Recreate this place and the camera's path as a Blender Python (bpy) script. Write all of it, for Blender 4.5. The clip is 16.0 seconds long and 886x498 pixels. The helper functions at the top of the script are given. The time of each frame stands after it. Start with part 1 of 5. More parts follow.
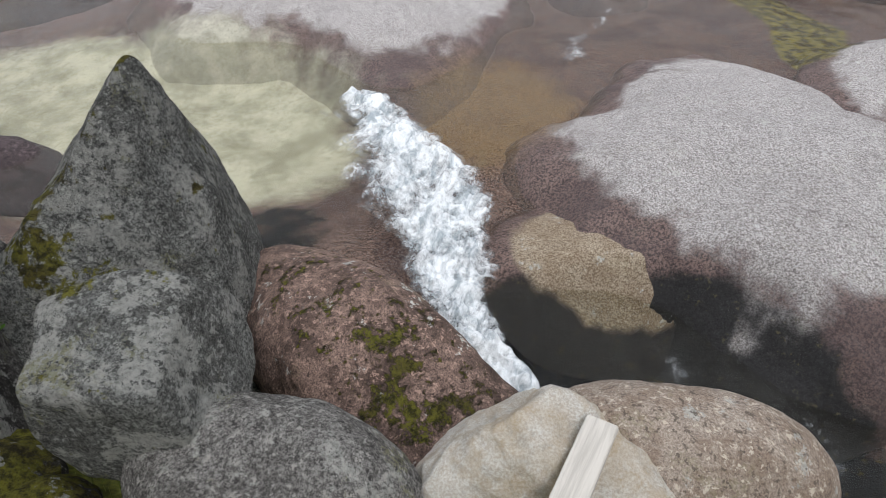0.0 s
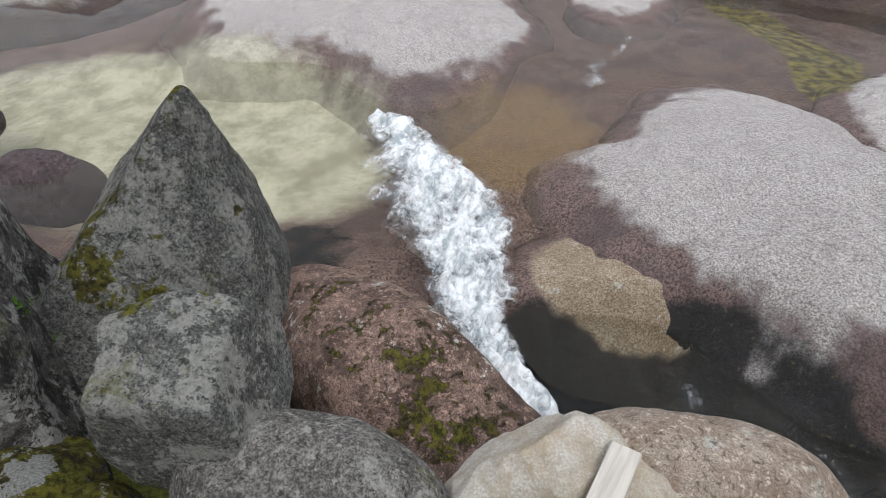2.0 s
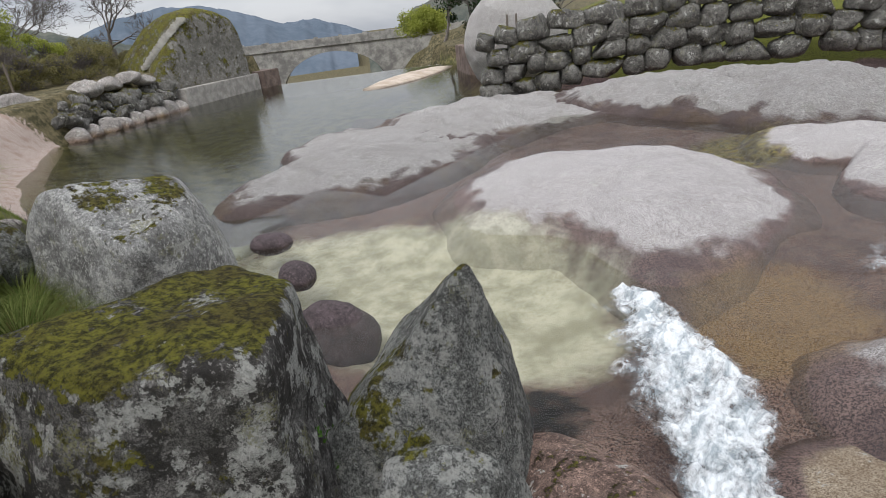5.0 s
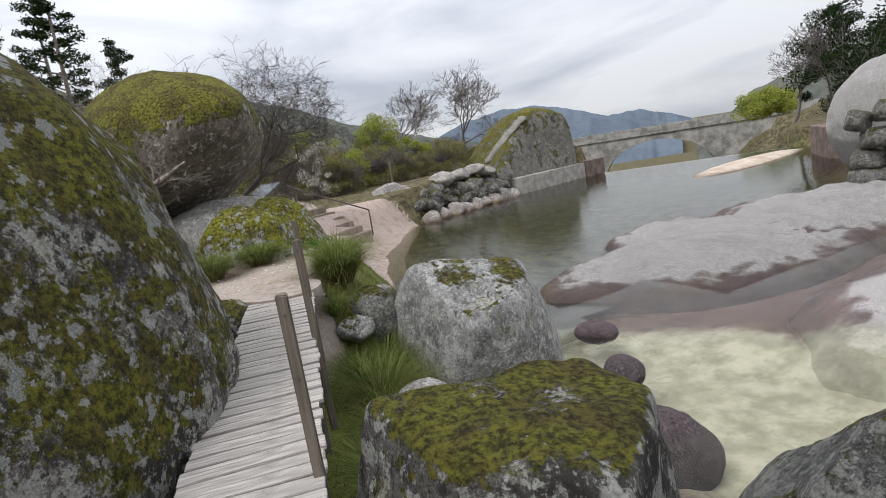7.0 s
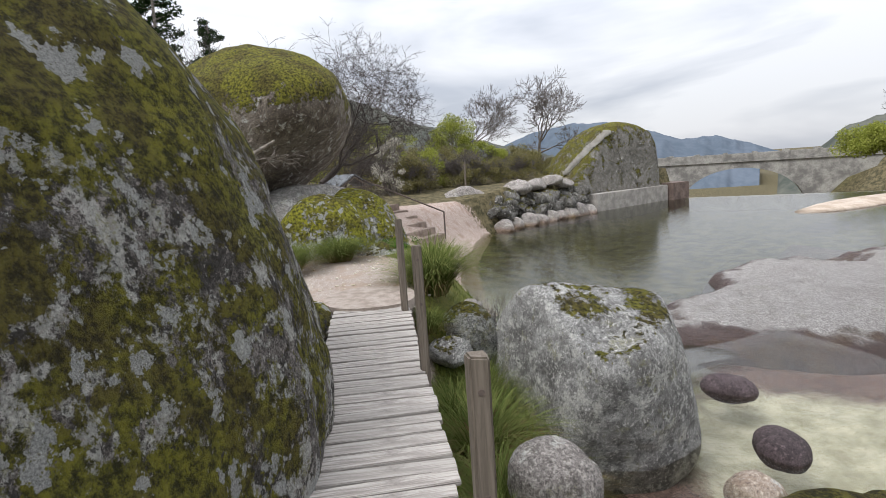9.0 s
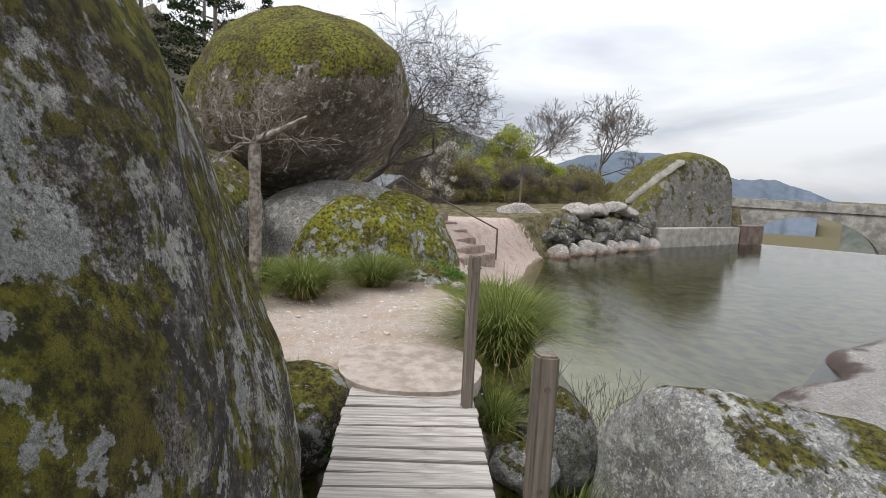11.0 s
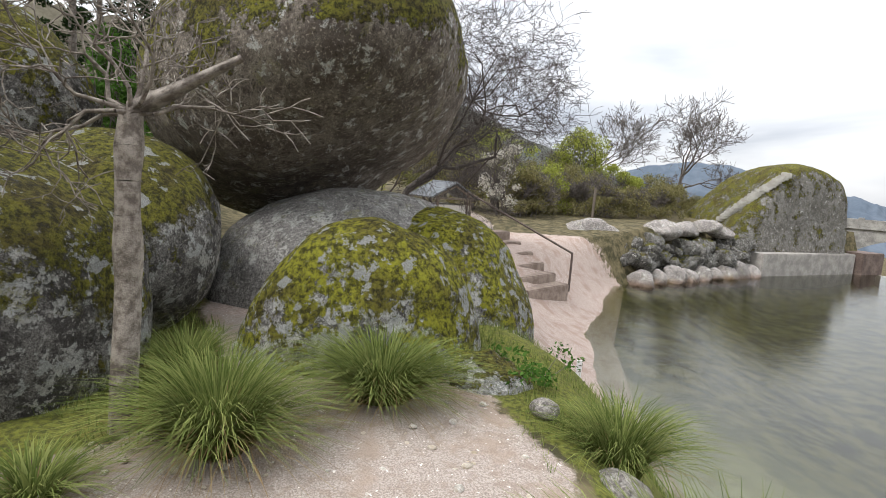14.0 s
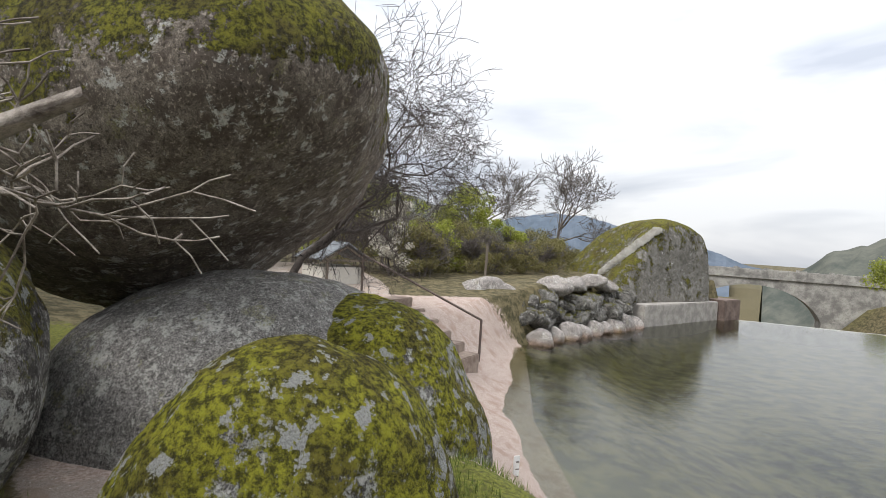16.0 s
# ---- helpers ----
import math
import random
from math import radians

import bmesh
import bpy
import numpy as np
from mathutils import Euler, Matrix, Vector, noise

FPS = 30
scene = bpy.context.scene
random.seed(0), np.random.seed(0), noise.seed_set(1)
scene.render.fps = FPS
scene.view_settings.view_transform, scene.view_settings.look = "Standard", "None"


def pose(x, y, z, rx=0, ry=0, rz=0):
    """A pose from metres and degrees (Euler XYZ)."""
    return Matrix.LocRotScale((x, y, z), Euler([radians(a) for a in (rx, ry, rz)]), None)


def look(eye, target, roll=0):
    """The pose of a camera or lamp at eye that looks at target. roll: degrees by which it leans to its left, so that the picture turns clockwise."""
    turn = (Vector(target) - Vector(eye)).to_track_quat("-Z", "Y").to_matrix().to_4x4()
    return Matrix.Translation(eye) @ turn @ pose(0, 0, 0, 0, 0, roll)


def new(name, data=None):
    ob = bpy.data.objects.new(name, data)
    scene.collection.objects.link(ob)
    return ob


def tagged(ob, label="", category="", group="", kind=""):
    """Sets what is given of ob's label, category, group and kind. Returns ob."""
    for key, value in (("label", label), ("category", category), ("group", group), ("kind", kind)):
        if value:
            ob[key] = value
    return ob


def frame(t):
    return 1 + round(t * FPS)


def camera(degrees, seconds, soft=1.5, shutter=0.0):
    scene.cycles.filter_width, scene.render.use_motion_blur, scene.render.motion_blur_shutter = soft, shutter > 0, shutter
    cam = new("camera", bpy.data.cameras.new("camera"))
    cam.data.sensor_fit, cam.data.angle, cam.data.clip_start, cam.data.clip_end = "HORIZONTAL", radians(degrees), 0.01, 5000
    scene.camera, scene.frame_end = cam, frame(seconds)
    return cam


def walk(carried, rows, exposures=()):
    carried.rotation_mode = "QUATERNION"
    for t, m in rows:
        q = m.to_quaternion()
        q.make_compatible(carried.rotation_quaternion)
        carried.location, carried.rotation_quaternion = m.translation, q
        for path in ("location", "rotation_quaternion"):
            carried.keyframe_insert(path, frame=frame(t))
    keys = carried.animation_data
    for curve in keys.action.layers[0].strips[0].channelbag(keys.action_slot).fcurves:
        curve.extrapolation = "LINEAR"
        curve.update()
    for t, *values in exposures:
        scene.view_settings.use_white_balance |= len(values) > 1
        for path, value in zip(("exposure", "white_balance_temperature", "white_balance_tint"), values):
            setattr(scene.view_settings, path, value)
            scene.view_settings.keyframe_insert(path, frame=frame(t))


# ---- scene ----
cam = camera(76.0, 16.0, soft=0.7)
# seconds, eye, target, roll
PATH = [
    (0, (1.631, 0.644, 3.428), (1.351, 2.132, 2.122), 1.1),
    (0.5, (1.59, 0.606, 3.493), (1.307, 2.094, 2.188), 1.1),
    (1, (1.554, 0.579, 3.531), (1.267, 2.069, 2.227), 1.2),
    (1.5, (1.542, 0.554, 3.563), (1.238, 2.054, 2.275), 1.5),
    (2, (1.529, 0.552, 3.582), (1.208, 2.063, 2.312), 1.8),
    (2.5, (1.52, 0.556, 3.589), (1.177, 2.086, 2.348), 2.1),
    (3, (1.497, 0.553, 3.627), (1.127, 2.107, 2.424), 2.3),
    (3.5, (1.491, 0.531, 3.658), (1.073, 2.12, 2.517), 2.2),
    (4, (1.459, 0.467, 3.704), (0.952, 2.089, 2.649), 1.5),
    (4.5, (1.385, 0.394, 3.774), (0.689, 2.021, 2.843), 0.4),
    (5, (1.441, 0.318, 3.807), (0.321, 1.79, 3.046), -6.5),
    (5.2, (1.427, 0.294, 3.824), (0.098, 1.623, 3.141), -10.1),
    (7.3, (0.891, 0.198, 3.849), (-0.942, 0.928, 3.519), -8.4),
    (7.5, (0.836, 0.091, 3.859), (-1.0, 0.814, 3.53), -7.3),
    (8, (0.535, -0.133, 3.832), (-1.315, 0.55, 3.503), -5.9),
    (8.5, (0.064, -0.105, 3.836), (-1.807, 0.524, 3.512), -5.5),
    (9, (-0.601, -0.052, 3.833), (-2.489, 0.54, 3.538), -4.0),
    (9.5, (-1.34, 0.057, 3.785), (-3.236, 0.634, 3.518), -2.5),
    (9.7, (-1.657, 0.109, 3.801), (-3.557, 0.674, 3.535), -1.6),
    (11.8, (-4.414, 0.517, 3.783), (-6.35, 0.947, 3.524), 4.0),
    (12, (-4.713, 0.596, 3.798), (-6.652, 1.013, 3.539), 4.0),
    (12.5, (-5.352, 0.691, 3.784), (-7.301, 1.053, 3.521), 4.2),
    (13, (-5.977, 0.773, 3.807), (-7.938, 1.072, 3.552), 4.0),
    (13.5, (-6.728, 0.966, 3.824), (-8.692, 1.241, 3.567), 4.1),
    (14, (-7.378, 1.074, 3.828), (-9.342, 1.355, 3.575), 4.3),
    (14.5, (-7.963, 1.196, 3.865), (-9.905, 1.613, 3.631), 4.7),
    (15, (-8.395, 1.168, 3.887), (-10.291, 1.772, 3.688), 5.4),
    (15.5, (-8.752, 0.981, 3.989), (-10.619, 1.677, 3.821), 5.3),
    (16, (-9.107, 0.727, 4.095), (-10.984, 1.417, 4.051), 3.7),
]
walk(cam, [(t, look(eye, target, roll)) for t, eye, target, roll in PATH], [(0.0, 0.24, 6300, 10), (5.0, 0.24, 6300, 10), (9.0, 0.5, 6350, 11), (12.0, 0.55, 6450, 10), (14.0, 0.72, 6450, 10), (16.0, 0.62, 6450, 10)])

# ---- world, sun, exposure ----
world = bpy.data.worlds.new("overcast_sky")
scene.world = world
world.use_nodes = True
wn, wl = world.node_tree.nodes, world.node_tree.links
wn.clear()
SUN_EL, SUN_AZ = 56.0, -70.0
w_out = wn.new("ShaderNodeOutputWorld")
w_bg = wn.new("ShaderNodeBackground")
w_sky = wn.new("ShaderNodeTexSky")
w_sky.sky_type = "NISHITA"
w_sky.sun_disc = False
w_sky.sun_elevation, w_sky.sun_rotation = radians(SUN_EL), radians(SUN_AZ)
w_co = wn.new("ShaderNodeTexCoord")
w_sep = wn.new("ShaderNodeSeparateXYZ")
wl.new(w_co.outputs["Generated"], w_sep.inputs[0])
w_map = wn.new("ShaderNodeMapping")
w_map.inputs["Scale"].default_value = (1.0, 1.0, 4.2)
w_map.inputs["Location"].default_value = (0.35, 0.1, 0.0)
wl.new(w_co.outputs["Generated"], w_map.inputs[0])
w_noise = wn.new("ShaderNodeTexNoise")
w_noise.inputs["Scale"].default_value = 1.7
w_noise.inputs["Detail"].default_value = 5.0
w_noise.inputs["Roughness"].default_value = 0.5
w_noise.inputs["Distortion"].default_value = 0.4
wl.new(w_map.outputs[0], w_noise.inputs["Vector"])
w_ramp = wn.new("ShaderNodeValToRGB")
w_ramp.color_ramp.elements[0].position, w_ramp.color_ramp.elements[0].color = 0.38, (0.48, 0.51, 0.57, 1)
w_ramp.color_ramp.elements[1].position, w_ramp.color_ramp.elements[1].color = 0.56, (0.80, 0.81, 0.83, 1)
wl.new(w_noise.outputs["Fac"], w_ramp.inputs[0])
w_mix = wn.new("ShaderNodeMixRGB")
w_mix.inputs[0].default_value = 0.93
w_sc = wn.new("ShaderNodeMixRGB")
w_sc.blend_type, w_sc.inputs[0].default_value = "MULTIPLY", 1.0
w_sc.inputs[2].default_value = (0.10, 0.10, 0.10, 1)
wl.new(w_sky.outputs[0], w_sc.inputs[1])
wl.new(w_sc.outputs[0], w_mix.inputs[1])
wl.new(w_ramp.outputs[0], w_mix.inputs[2])
w_up = wn.new("ShaderNodeMapRange")
w_up.inputs[1].default_value, w_up.inputs[2].default_value = 0.0, 1.0
w_up.inputs[3].default_value, w_up.inputs[4].default_value = 0.72, 1.85
wl.new(w_sep.outputs[2], w_up.inputs[0])
w_cie = wn.new("ShaderNodeVectorMath")
w_cie.operation = "SCALE"
wl.new(w_mix.outputs[0], w_cie.inputs[0])
wl.new(w_up.outputs[0], w_cie.inputs["Scale"])
wl.new(w_cie.outputs[0], w_bg.inputs["Color"])
w_bg.inputs["Strength"].default_value = 1.0
wl.new(w_bg.outputs[0], w_out.inputs[0])

sun_data = bpy.data.lights.new("sun", "SUN")
sun_data.energy, sun_data.angle, sun_data.color = 1.5, radians(25), (1.0, 0.975, 0.95)
sun = new("sun", sun_data)
sun.matrix_world = look((0, 0, 60), (-math.cos(radians(SUN_AZ)) * 40, -math.sin(radians(SUN_AZ)) * 40, 60 - 40 * math.tan(radians(SUN_EL))))

# ---- small numeric helpers ----


def lattice(ix, iy, iz, seed):
    h = (ix * 374761393 + iy * 668265263 + iz * 2147483647 + seed * 1274126177) & 0xFFFFFFFF
    h = ((h ^ (h >> 13)) * 1274126177) & 0xFFFFFFFF
    h = h ^ (h >> 16)
    return (h & 0xFFFF) / 32767.5 - 1.0


def vnoise(p, seed=0):
    """Smooth value noise in -1..1 at the rows of p."""
    q = np.floor(p).astype(np.int64)
    f = p - q
    f = f * f * f * (f * (f * 6 - 15) + 10)
    out = 0
    for dx in (0, 1):
        for dy in (0, 1):
            for dz in (0, 1):
                w = (f[:, 0] if dx else 1 - f[:, 0]) * (f[:, 1] if dy else 1 - f[:, 1]) * (f[:, 2] if dz else 1 - f[:, 2])
                out = out + w * lattice(q[:, 0] + dx, q[:, 1] + dy, q[:, 2] + dz, seed)
    return out


def fbm(p, scale, octaves=4, seed=0, gain=0.5):
    total, amp = 0, 1.0
    for o in range(octaves):
        total = total + amp * vnoise(p * (scale * 2.03 ** o) + 17.3 * o, seed + o)
        amp *= gain
    return total


def sstep(a, b, x):
    t = np.clip((x - a) / (b - a), 0, 1)
    return t * t * (3 - 2 * t)


def ramp(x, xs, ys):
    return np.interp(x, xs, ys)


def mesh_of(name, verts, faces, smooth=True):
    me = bpy.data.meshes.new(name)
    me.from_pydata([tuple(v) for v in verts], [], [tuple(int(i) for i in f) for f in faces])
    if smooth:
        me.polygons.foreach_set("use_smooth", [True] * len(me.polygons))
    me.update()
    return me


def part(name, data, material, parent=None, label=""):
    """Links a bmesh or a mesh as one object under its thing."""
    if isinstance(data, bmesh.types.BMesh):
        me = bpy.data.meshes.new(name)
        data.to_mesh(me)
        data.free()
        data = me
    if material and not data.materials:
        data.materials.append(material)
    ob = new(name, data)
    if parent:
        ob.parent = parent
    if label:
        ob["label"] = label
    return ob


def attr(me, name, values):
    a = me.attributes.new(name, "FLOAT", "POINT")
    a.data.foreach_set("value", np.asarray(values, dtype=np.float32))


CUBES = {}


def cube_sphere(n):
    if n in CUBES:
        return CUBES[n]
    s = np.tan(np.linspace(-1, 1, n + 1) * math.pi / 4)
    a, b = np.meshgrid(s, s, indexing="ij")
    a, b, o = a.ravel(), b.ravel(), np.ones((n + 1) ** 2)
    sides = [np.c_[o, a, b], np.c_[-o, b, a], np.c_[b, o, a], np.c_[a, -o, b], np.c_[a, b, o], np.c_[b, a, -o]]
    pts = np.vstack(sides)
    i, j = np.meshgrid(np.arange(n), np.arange(n), indexing="ij")
    k = (i * (n + 1) + j).ravel()
    quad = np.c_[k, k + n + 1, k + n + 2, k + 1]
    faces = np.vstack([quad + m * (n + 1) ** 2 for m in range(6)])
    _, first, inv = np.unique(np.round(pts * 1e5).astype(np.int64), axis=0, return_index=True, return_inverse=True)
    faces = inv.ravel()[faces]
    pts = pts[first]
    CUBES[n] = (pts / np.linalg.norm(pts, axis=1)[:, None], faces)
    return CUBES[n]


def rot_z(a):
    c, s = math.cos(radians(a)), math.sin(radians(a))
    return np.array([[c, -s, 0], [s, c, 0], [0, 0, 1]])


def stone_mesh(radii, yaw=0, planes=(), seed=0, rough=0.06, scale=0.9, n=48, p=9.0, fine=0.35, dent=None, warp=0.0):
    """A boulder's mesh about its centre: an ellipsoid cut by soft planes (normal, distance), then weathered."""
    u, faces = cube_sphere(n)
    r = np.linalg.norm((u @ rot_z(yaw)) / np.array(radii), axis=1) ** p
    for nx, ny, nz, d in planes:
        k = np.array((nx, ny, nz), float)
        k /= np.linalg.norm(k)
        r = r + (np.clip(u @ k, 0, None) / d) ** p
    v = u * (r ** (-1 / p))[:, None]
    size = float(np.mean(radii))
    w = rough * size * (fbm(v / size, scale * 1.6, 5, seed * 31 + 3, 0.5) + fine * 0.5 * fbm(v, 5.0, 3, seed * 7 + 1, 0.6) * min(1, 0.5 / size))
    v = v + u * w[:, None]
    if warp:
        q = v * np.array((1, 1, 0.3))
        v[:, 0] += warp * fbm(q, 0.42, 3, seed + 500)
        v[:, 1] += warp * fbm(q, 0.42, 3, seed + 700)
    if dent:
        (dx, dy, dz), dr, depth = dent
        q = np.linalg.norm((v - np.array((dx, dy, dz))) / np.array(dr), axis=1)
        v[:, 2] -= depth * sstep(1.0, 0.35, q)
    return v, faces


def boulder(name, centre, radii, material, yaw=0, label="", category="boulder", group="", parent=None, kind="", **kw):
    v, faces = stone_mesh(radii, yaw, **kw)
    base = float(v[:, 2].min())
    v[:, 2] -= base
    me = mesh_of(name, v, faces)
    me.materials.append(material)
    ob = new(name, me)
    ob.location = (centre[0], centre[1], centre[2] + base)
    return tagged(ob, label, category, group, kind)


def box_bm(bm, sx, sy, sz, m, bevel=0.0, wob=0.0, rng=None):
    """A bevelled block with slightly uneven corners, added to bm."""
    made = bmesh.ops.create_cube(bm, size=1.0, matrix=m @ Matrix.Diagonal((sx, sy, sz, 1)))
    vs = made["verts"]
    if wob and rng:
        for v in vs:
            v.co += Vector((rng.uniform(-wob, wob), rng.uniform(-wob, wob), rng.uniform(-wob, wob)))
    if bevel:
        es = list({e for v in vs for e in v.link_edges})
        bmesh.ops.bevel(bm, geom=es, offset=bevel, segments=2, affect="EDGES")


def box_part(name, size, m, material, parent=None, bevel=0.01, wob=0.0, rng=None, label=""):
    bm = bmesh.new()
    box_bm(bm, *size, Matrix(), bevel, wob, rng)
    ob = part(name, bm, material, parent, label)
    ob.matrix_basis = m
    return ob


def tube(verts, faces, a, b, ra, rb, sides=5):
    """A tapered limb from a to b, appended to the lists."""
    a, b = np.array(a, float), np.array(b, float)
    d = b - a
    d = d / (np.linalg.norm(d) + 1e-9)
    s = np.cross(d, (0.3, 0.1, 1.0) if abs(d[2]) < 0.9 else (1.0, 0.2, 0))
    s /= np.linalg.norm(s) + 1e-9
    t = np.cross(d, s)
    k = len(verts)
    for q, r in ((a, ra), (b, rb)):
        for i in range(sides):
            g = 2 * math.pi * i / sides
            verts.append(q + r * (math.cos(g) * s + math.sin(g) * t))
    for i in range(sides):
        j = (i + 1) % sides
        faces.append((k + i, k + j, k + sides + j, k + sides + i))


# ---- materials ----


class Mat:
    """A short way to write node materials."""

    def __init__(self, name):
        self.m = bpy.data.materials.new(name)
        self.m.use_nodes = True
        self.t = self.m.node_tree
        self.t.nodes.clear()
        self.out = self.t.nodes.new("ShaderNodeOutputMaterial")
        self.co = self.t.nodes.new("ShaderNodeTexCoord")
        self.geo = self.t.nodes.new("ShaderNodeNewGeometry")

    def put(self, sock, value):
        if isinstance(value, bpy.types.NodeSocket):
            self.t.links.new(value, sock)
        elif isinstance(value, (tuple, list)) and len(value) == 3 and sock.type == "RGBA":
            sock.default_value = (*value, 1)
        else:
            sock.default_value = value

    def noise(self, scale, detail=4, rough=0.55, vec=None, dist=0.0):
        n = self.t.nodes.new("ShaderNodeTexNoise")
        self.put(n.inputs["Scale"], scale), self.put(n.inputs["Detail"], detail), self.put(n.inputs["Roughness"], rough), self.put(n.inputs["Distortion"], dist)
        self.t.links.new(vec or self.co.outputs["Object"], n.inputs["Vector"])
        return n.outputs["Fac"]

    def cells(self, scale, vec=None, feature="F1"):
        n = self.t.nodes.new("ShaderNodeTexVoronoi")
        n.feature = feature
        self.put(n.inputs["Scale"], scale)
        self.t.links.new(vec or self.co.outputs["Object"], n.inputs["Vector"])
        return n.outputs[0]

    def scaled(self, s, rot=(0, 0, 0), vec=None):
        n = self.t.nodes.new("ShaderNodeMapping")
        n.inputs["Scale"].default_value = s
        n.inputs["Rotation"].default_value = rot
        self.t.links.new(vec or self.co.outputs["Object"], n.inputs["Vector"])
        return n.outputs[0]

    def step(self, v, a, b, lo=0.0, hi=1.0):
        n = self.t.nodes.new("ShaderNodeMapRange")
        n.interpolation_type = "SMOOTHSTEP"
        self.put(n.inputs[0], v), self.put(n.inputs[1], a), self.put(n.inputs[2], b), self.put(n.inputs[3], lo), self.put(n.inputs[4], hi)
        return n.outputs[0]

    def op(self, kind, a, b=0.0):
        n = self.t.nodes.new("ShaderNodeMath")
        n.operation = kind
        self.put(n.inputs[0], a), self.put(n.inputs[1], b)
        return n.outputs[0]

    def mix(self, f, a, b):
        n = self.t.nodes.new("ShaderNodeMixRGB")
        self.put(n.inputs[0], f), self.put(n.inputs[1], a), self.put(n.inputs[2], b)
        return n.outputs[0]

    def attr(self, name):
        n = self.t.nodes.new("ShaderNodeAttribute")
        n.attribute_name = name
        return n.outputs["Fac"]

    def normal_z(self):
        n = self.t.nodes.new("ShaderNodeSeparateXYZ")
        self.t.links.new(self.geo.outputs["Normal"], n.inputs[0])
        return n.outputs[2]

    def pos(self, i):
        n = self.t.nodes.new("ShaderNodeSeparateXYZ")
        self.t.links.new(self.geo.outputs["Position"], n.inputs[0])
        return n.outputs[i]

    def rand(self):
        n = self.t.nodes.new("ShaderNodeObjectInfo")
        return n.outputs["Random"]

    def island(self):
        return self.geo.outputs["Random Per Island"]

    def bump(self, h, dist, strength=1.0, prev=None):
        n = self.t.nodes.new("ShaderNodeBump")
        self.put(n.inputs["Height"], h)
        n.inputs["Distance"].default_value, n.inputs["Strength"].default_value = dist, strength
        if prev is not None:
            self.t.links.new(prev, n.inputs["Normal"])
        return n.outputs[0]

    def done(self, colour, rough=0.85, normal=None, spec=0.4, metal=0.0):
        b = self.t.nodes.new("ShaderNodeBsdfPrincipled")
        self.put(b.inputs["Base Color"], colour), self.put(b.inputs["Roughness"], rough)
        b.inputs["Specular IOR Level"].default_value, b.inputs["Metallic"].default_value = spec, metal
        if normal is not None:
            self.t.links.new(normal, b.inputs["Normal"])
        self.t.links.new(b.outputs[0], self.out.inputs["Surface"])
        self.bsdf = b
        return self.m


def bed_colour(a, p):
    """Wet granite of the stream bed: speckled purple brown, ochre, pale silt, algae; the darkness of deep water is
    coloured in.
    """
    sp = a.noise(44, 5, 0.85, p)
    col = a.mix(a.step(sp, 0.42, 0.58), (0.026, 0.016, 0.016), (0.27, 0.18, 0.155))
    col = a.mix(a.op("MULTIPLY", a.step(a.noise(1.3, 8, 0.68, p), 0.46, 0.6), 0.55), col, (0.06, 0.038, 0.04))
    edge_n = a.op("SUBTRACT", a.noise(2.4, 8, 0.7, p), 0.5)
    col = a.mix(a.op("MULTIPLY", a.step(a.op("ADD", a.attr("ochre"), edge_n), 0.25, 0.85), 0.85), col, a.mix(a.step(sp, 0.42, 0.58), (0.08, 0.048, 0.022), (0.37, 0.25, 0.135)))
    col = a.mix(a.step(a.op("ADD", a.attr("algae"), a.op("MULTIPLY", edge_n, 0.8)), 0.35, 0.65), col, a.mix(a.step(a.noise(5, 7, 0.7, p), 0.42, 0.6), (0.05, 0.038, 0.012), (0.24, 0.20, 0.045)))
    palec = a.mix(a.step(a.noise(2.0, 8, 0.68, p), 0.34, 0.66), (0.34, 0.325, 0.24), (0.60, 0.575, 0.46))
    palec = a.mix(a.op("MULTIPLY", a.step(a.noise(24, 5, 0.75, p), 0.54, 0.62), 0.4), palec, (0.22, 0.20, 0.13))
    col = a.mix(a.step(a.op("ADD", a.attr("pale"), a.op("MULTIPLY", edge_n, 1.5)), 0.1, 0.95), col, palec)
    # Near-black bed colour stands in for the darkness of deep water
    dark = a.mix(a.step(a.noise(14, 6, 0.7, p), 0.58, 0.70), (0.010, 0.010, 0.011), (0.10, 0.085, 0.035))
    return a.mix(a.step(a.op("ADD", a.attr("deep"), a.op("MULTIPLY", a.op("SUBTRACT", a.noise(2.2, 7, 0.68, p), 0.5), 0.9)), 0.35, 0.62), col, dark)


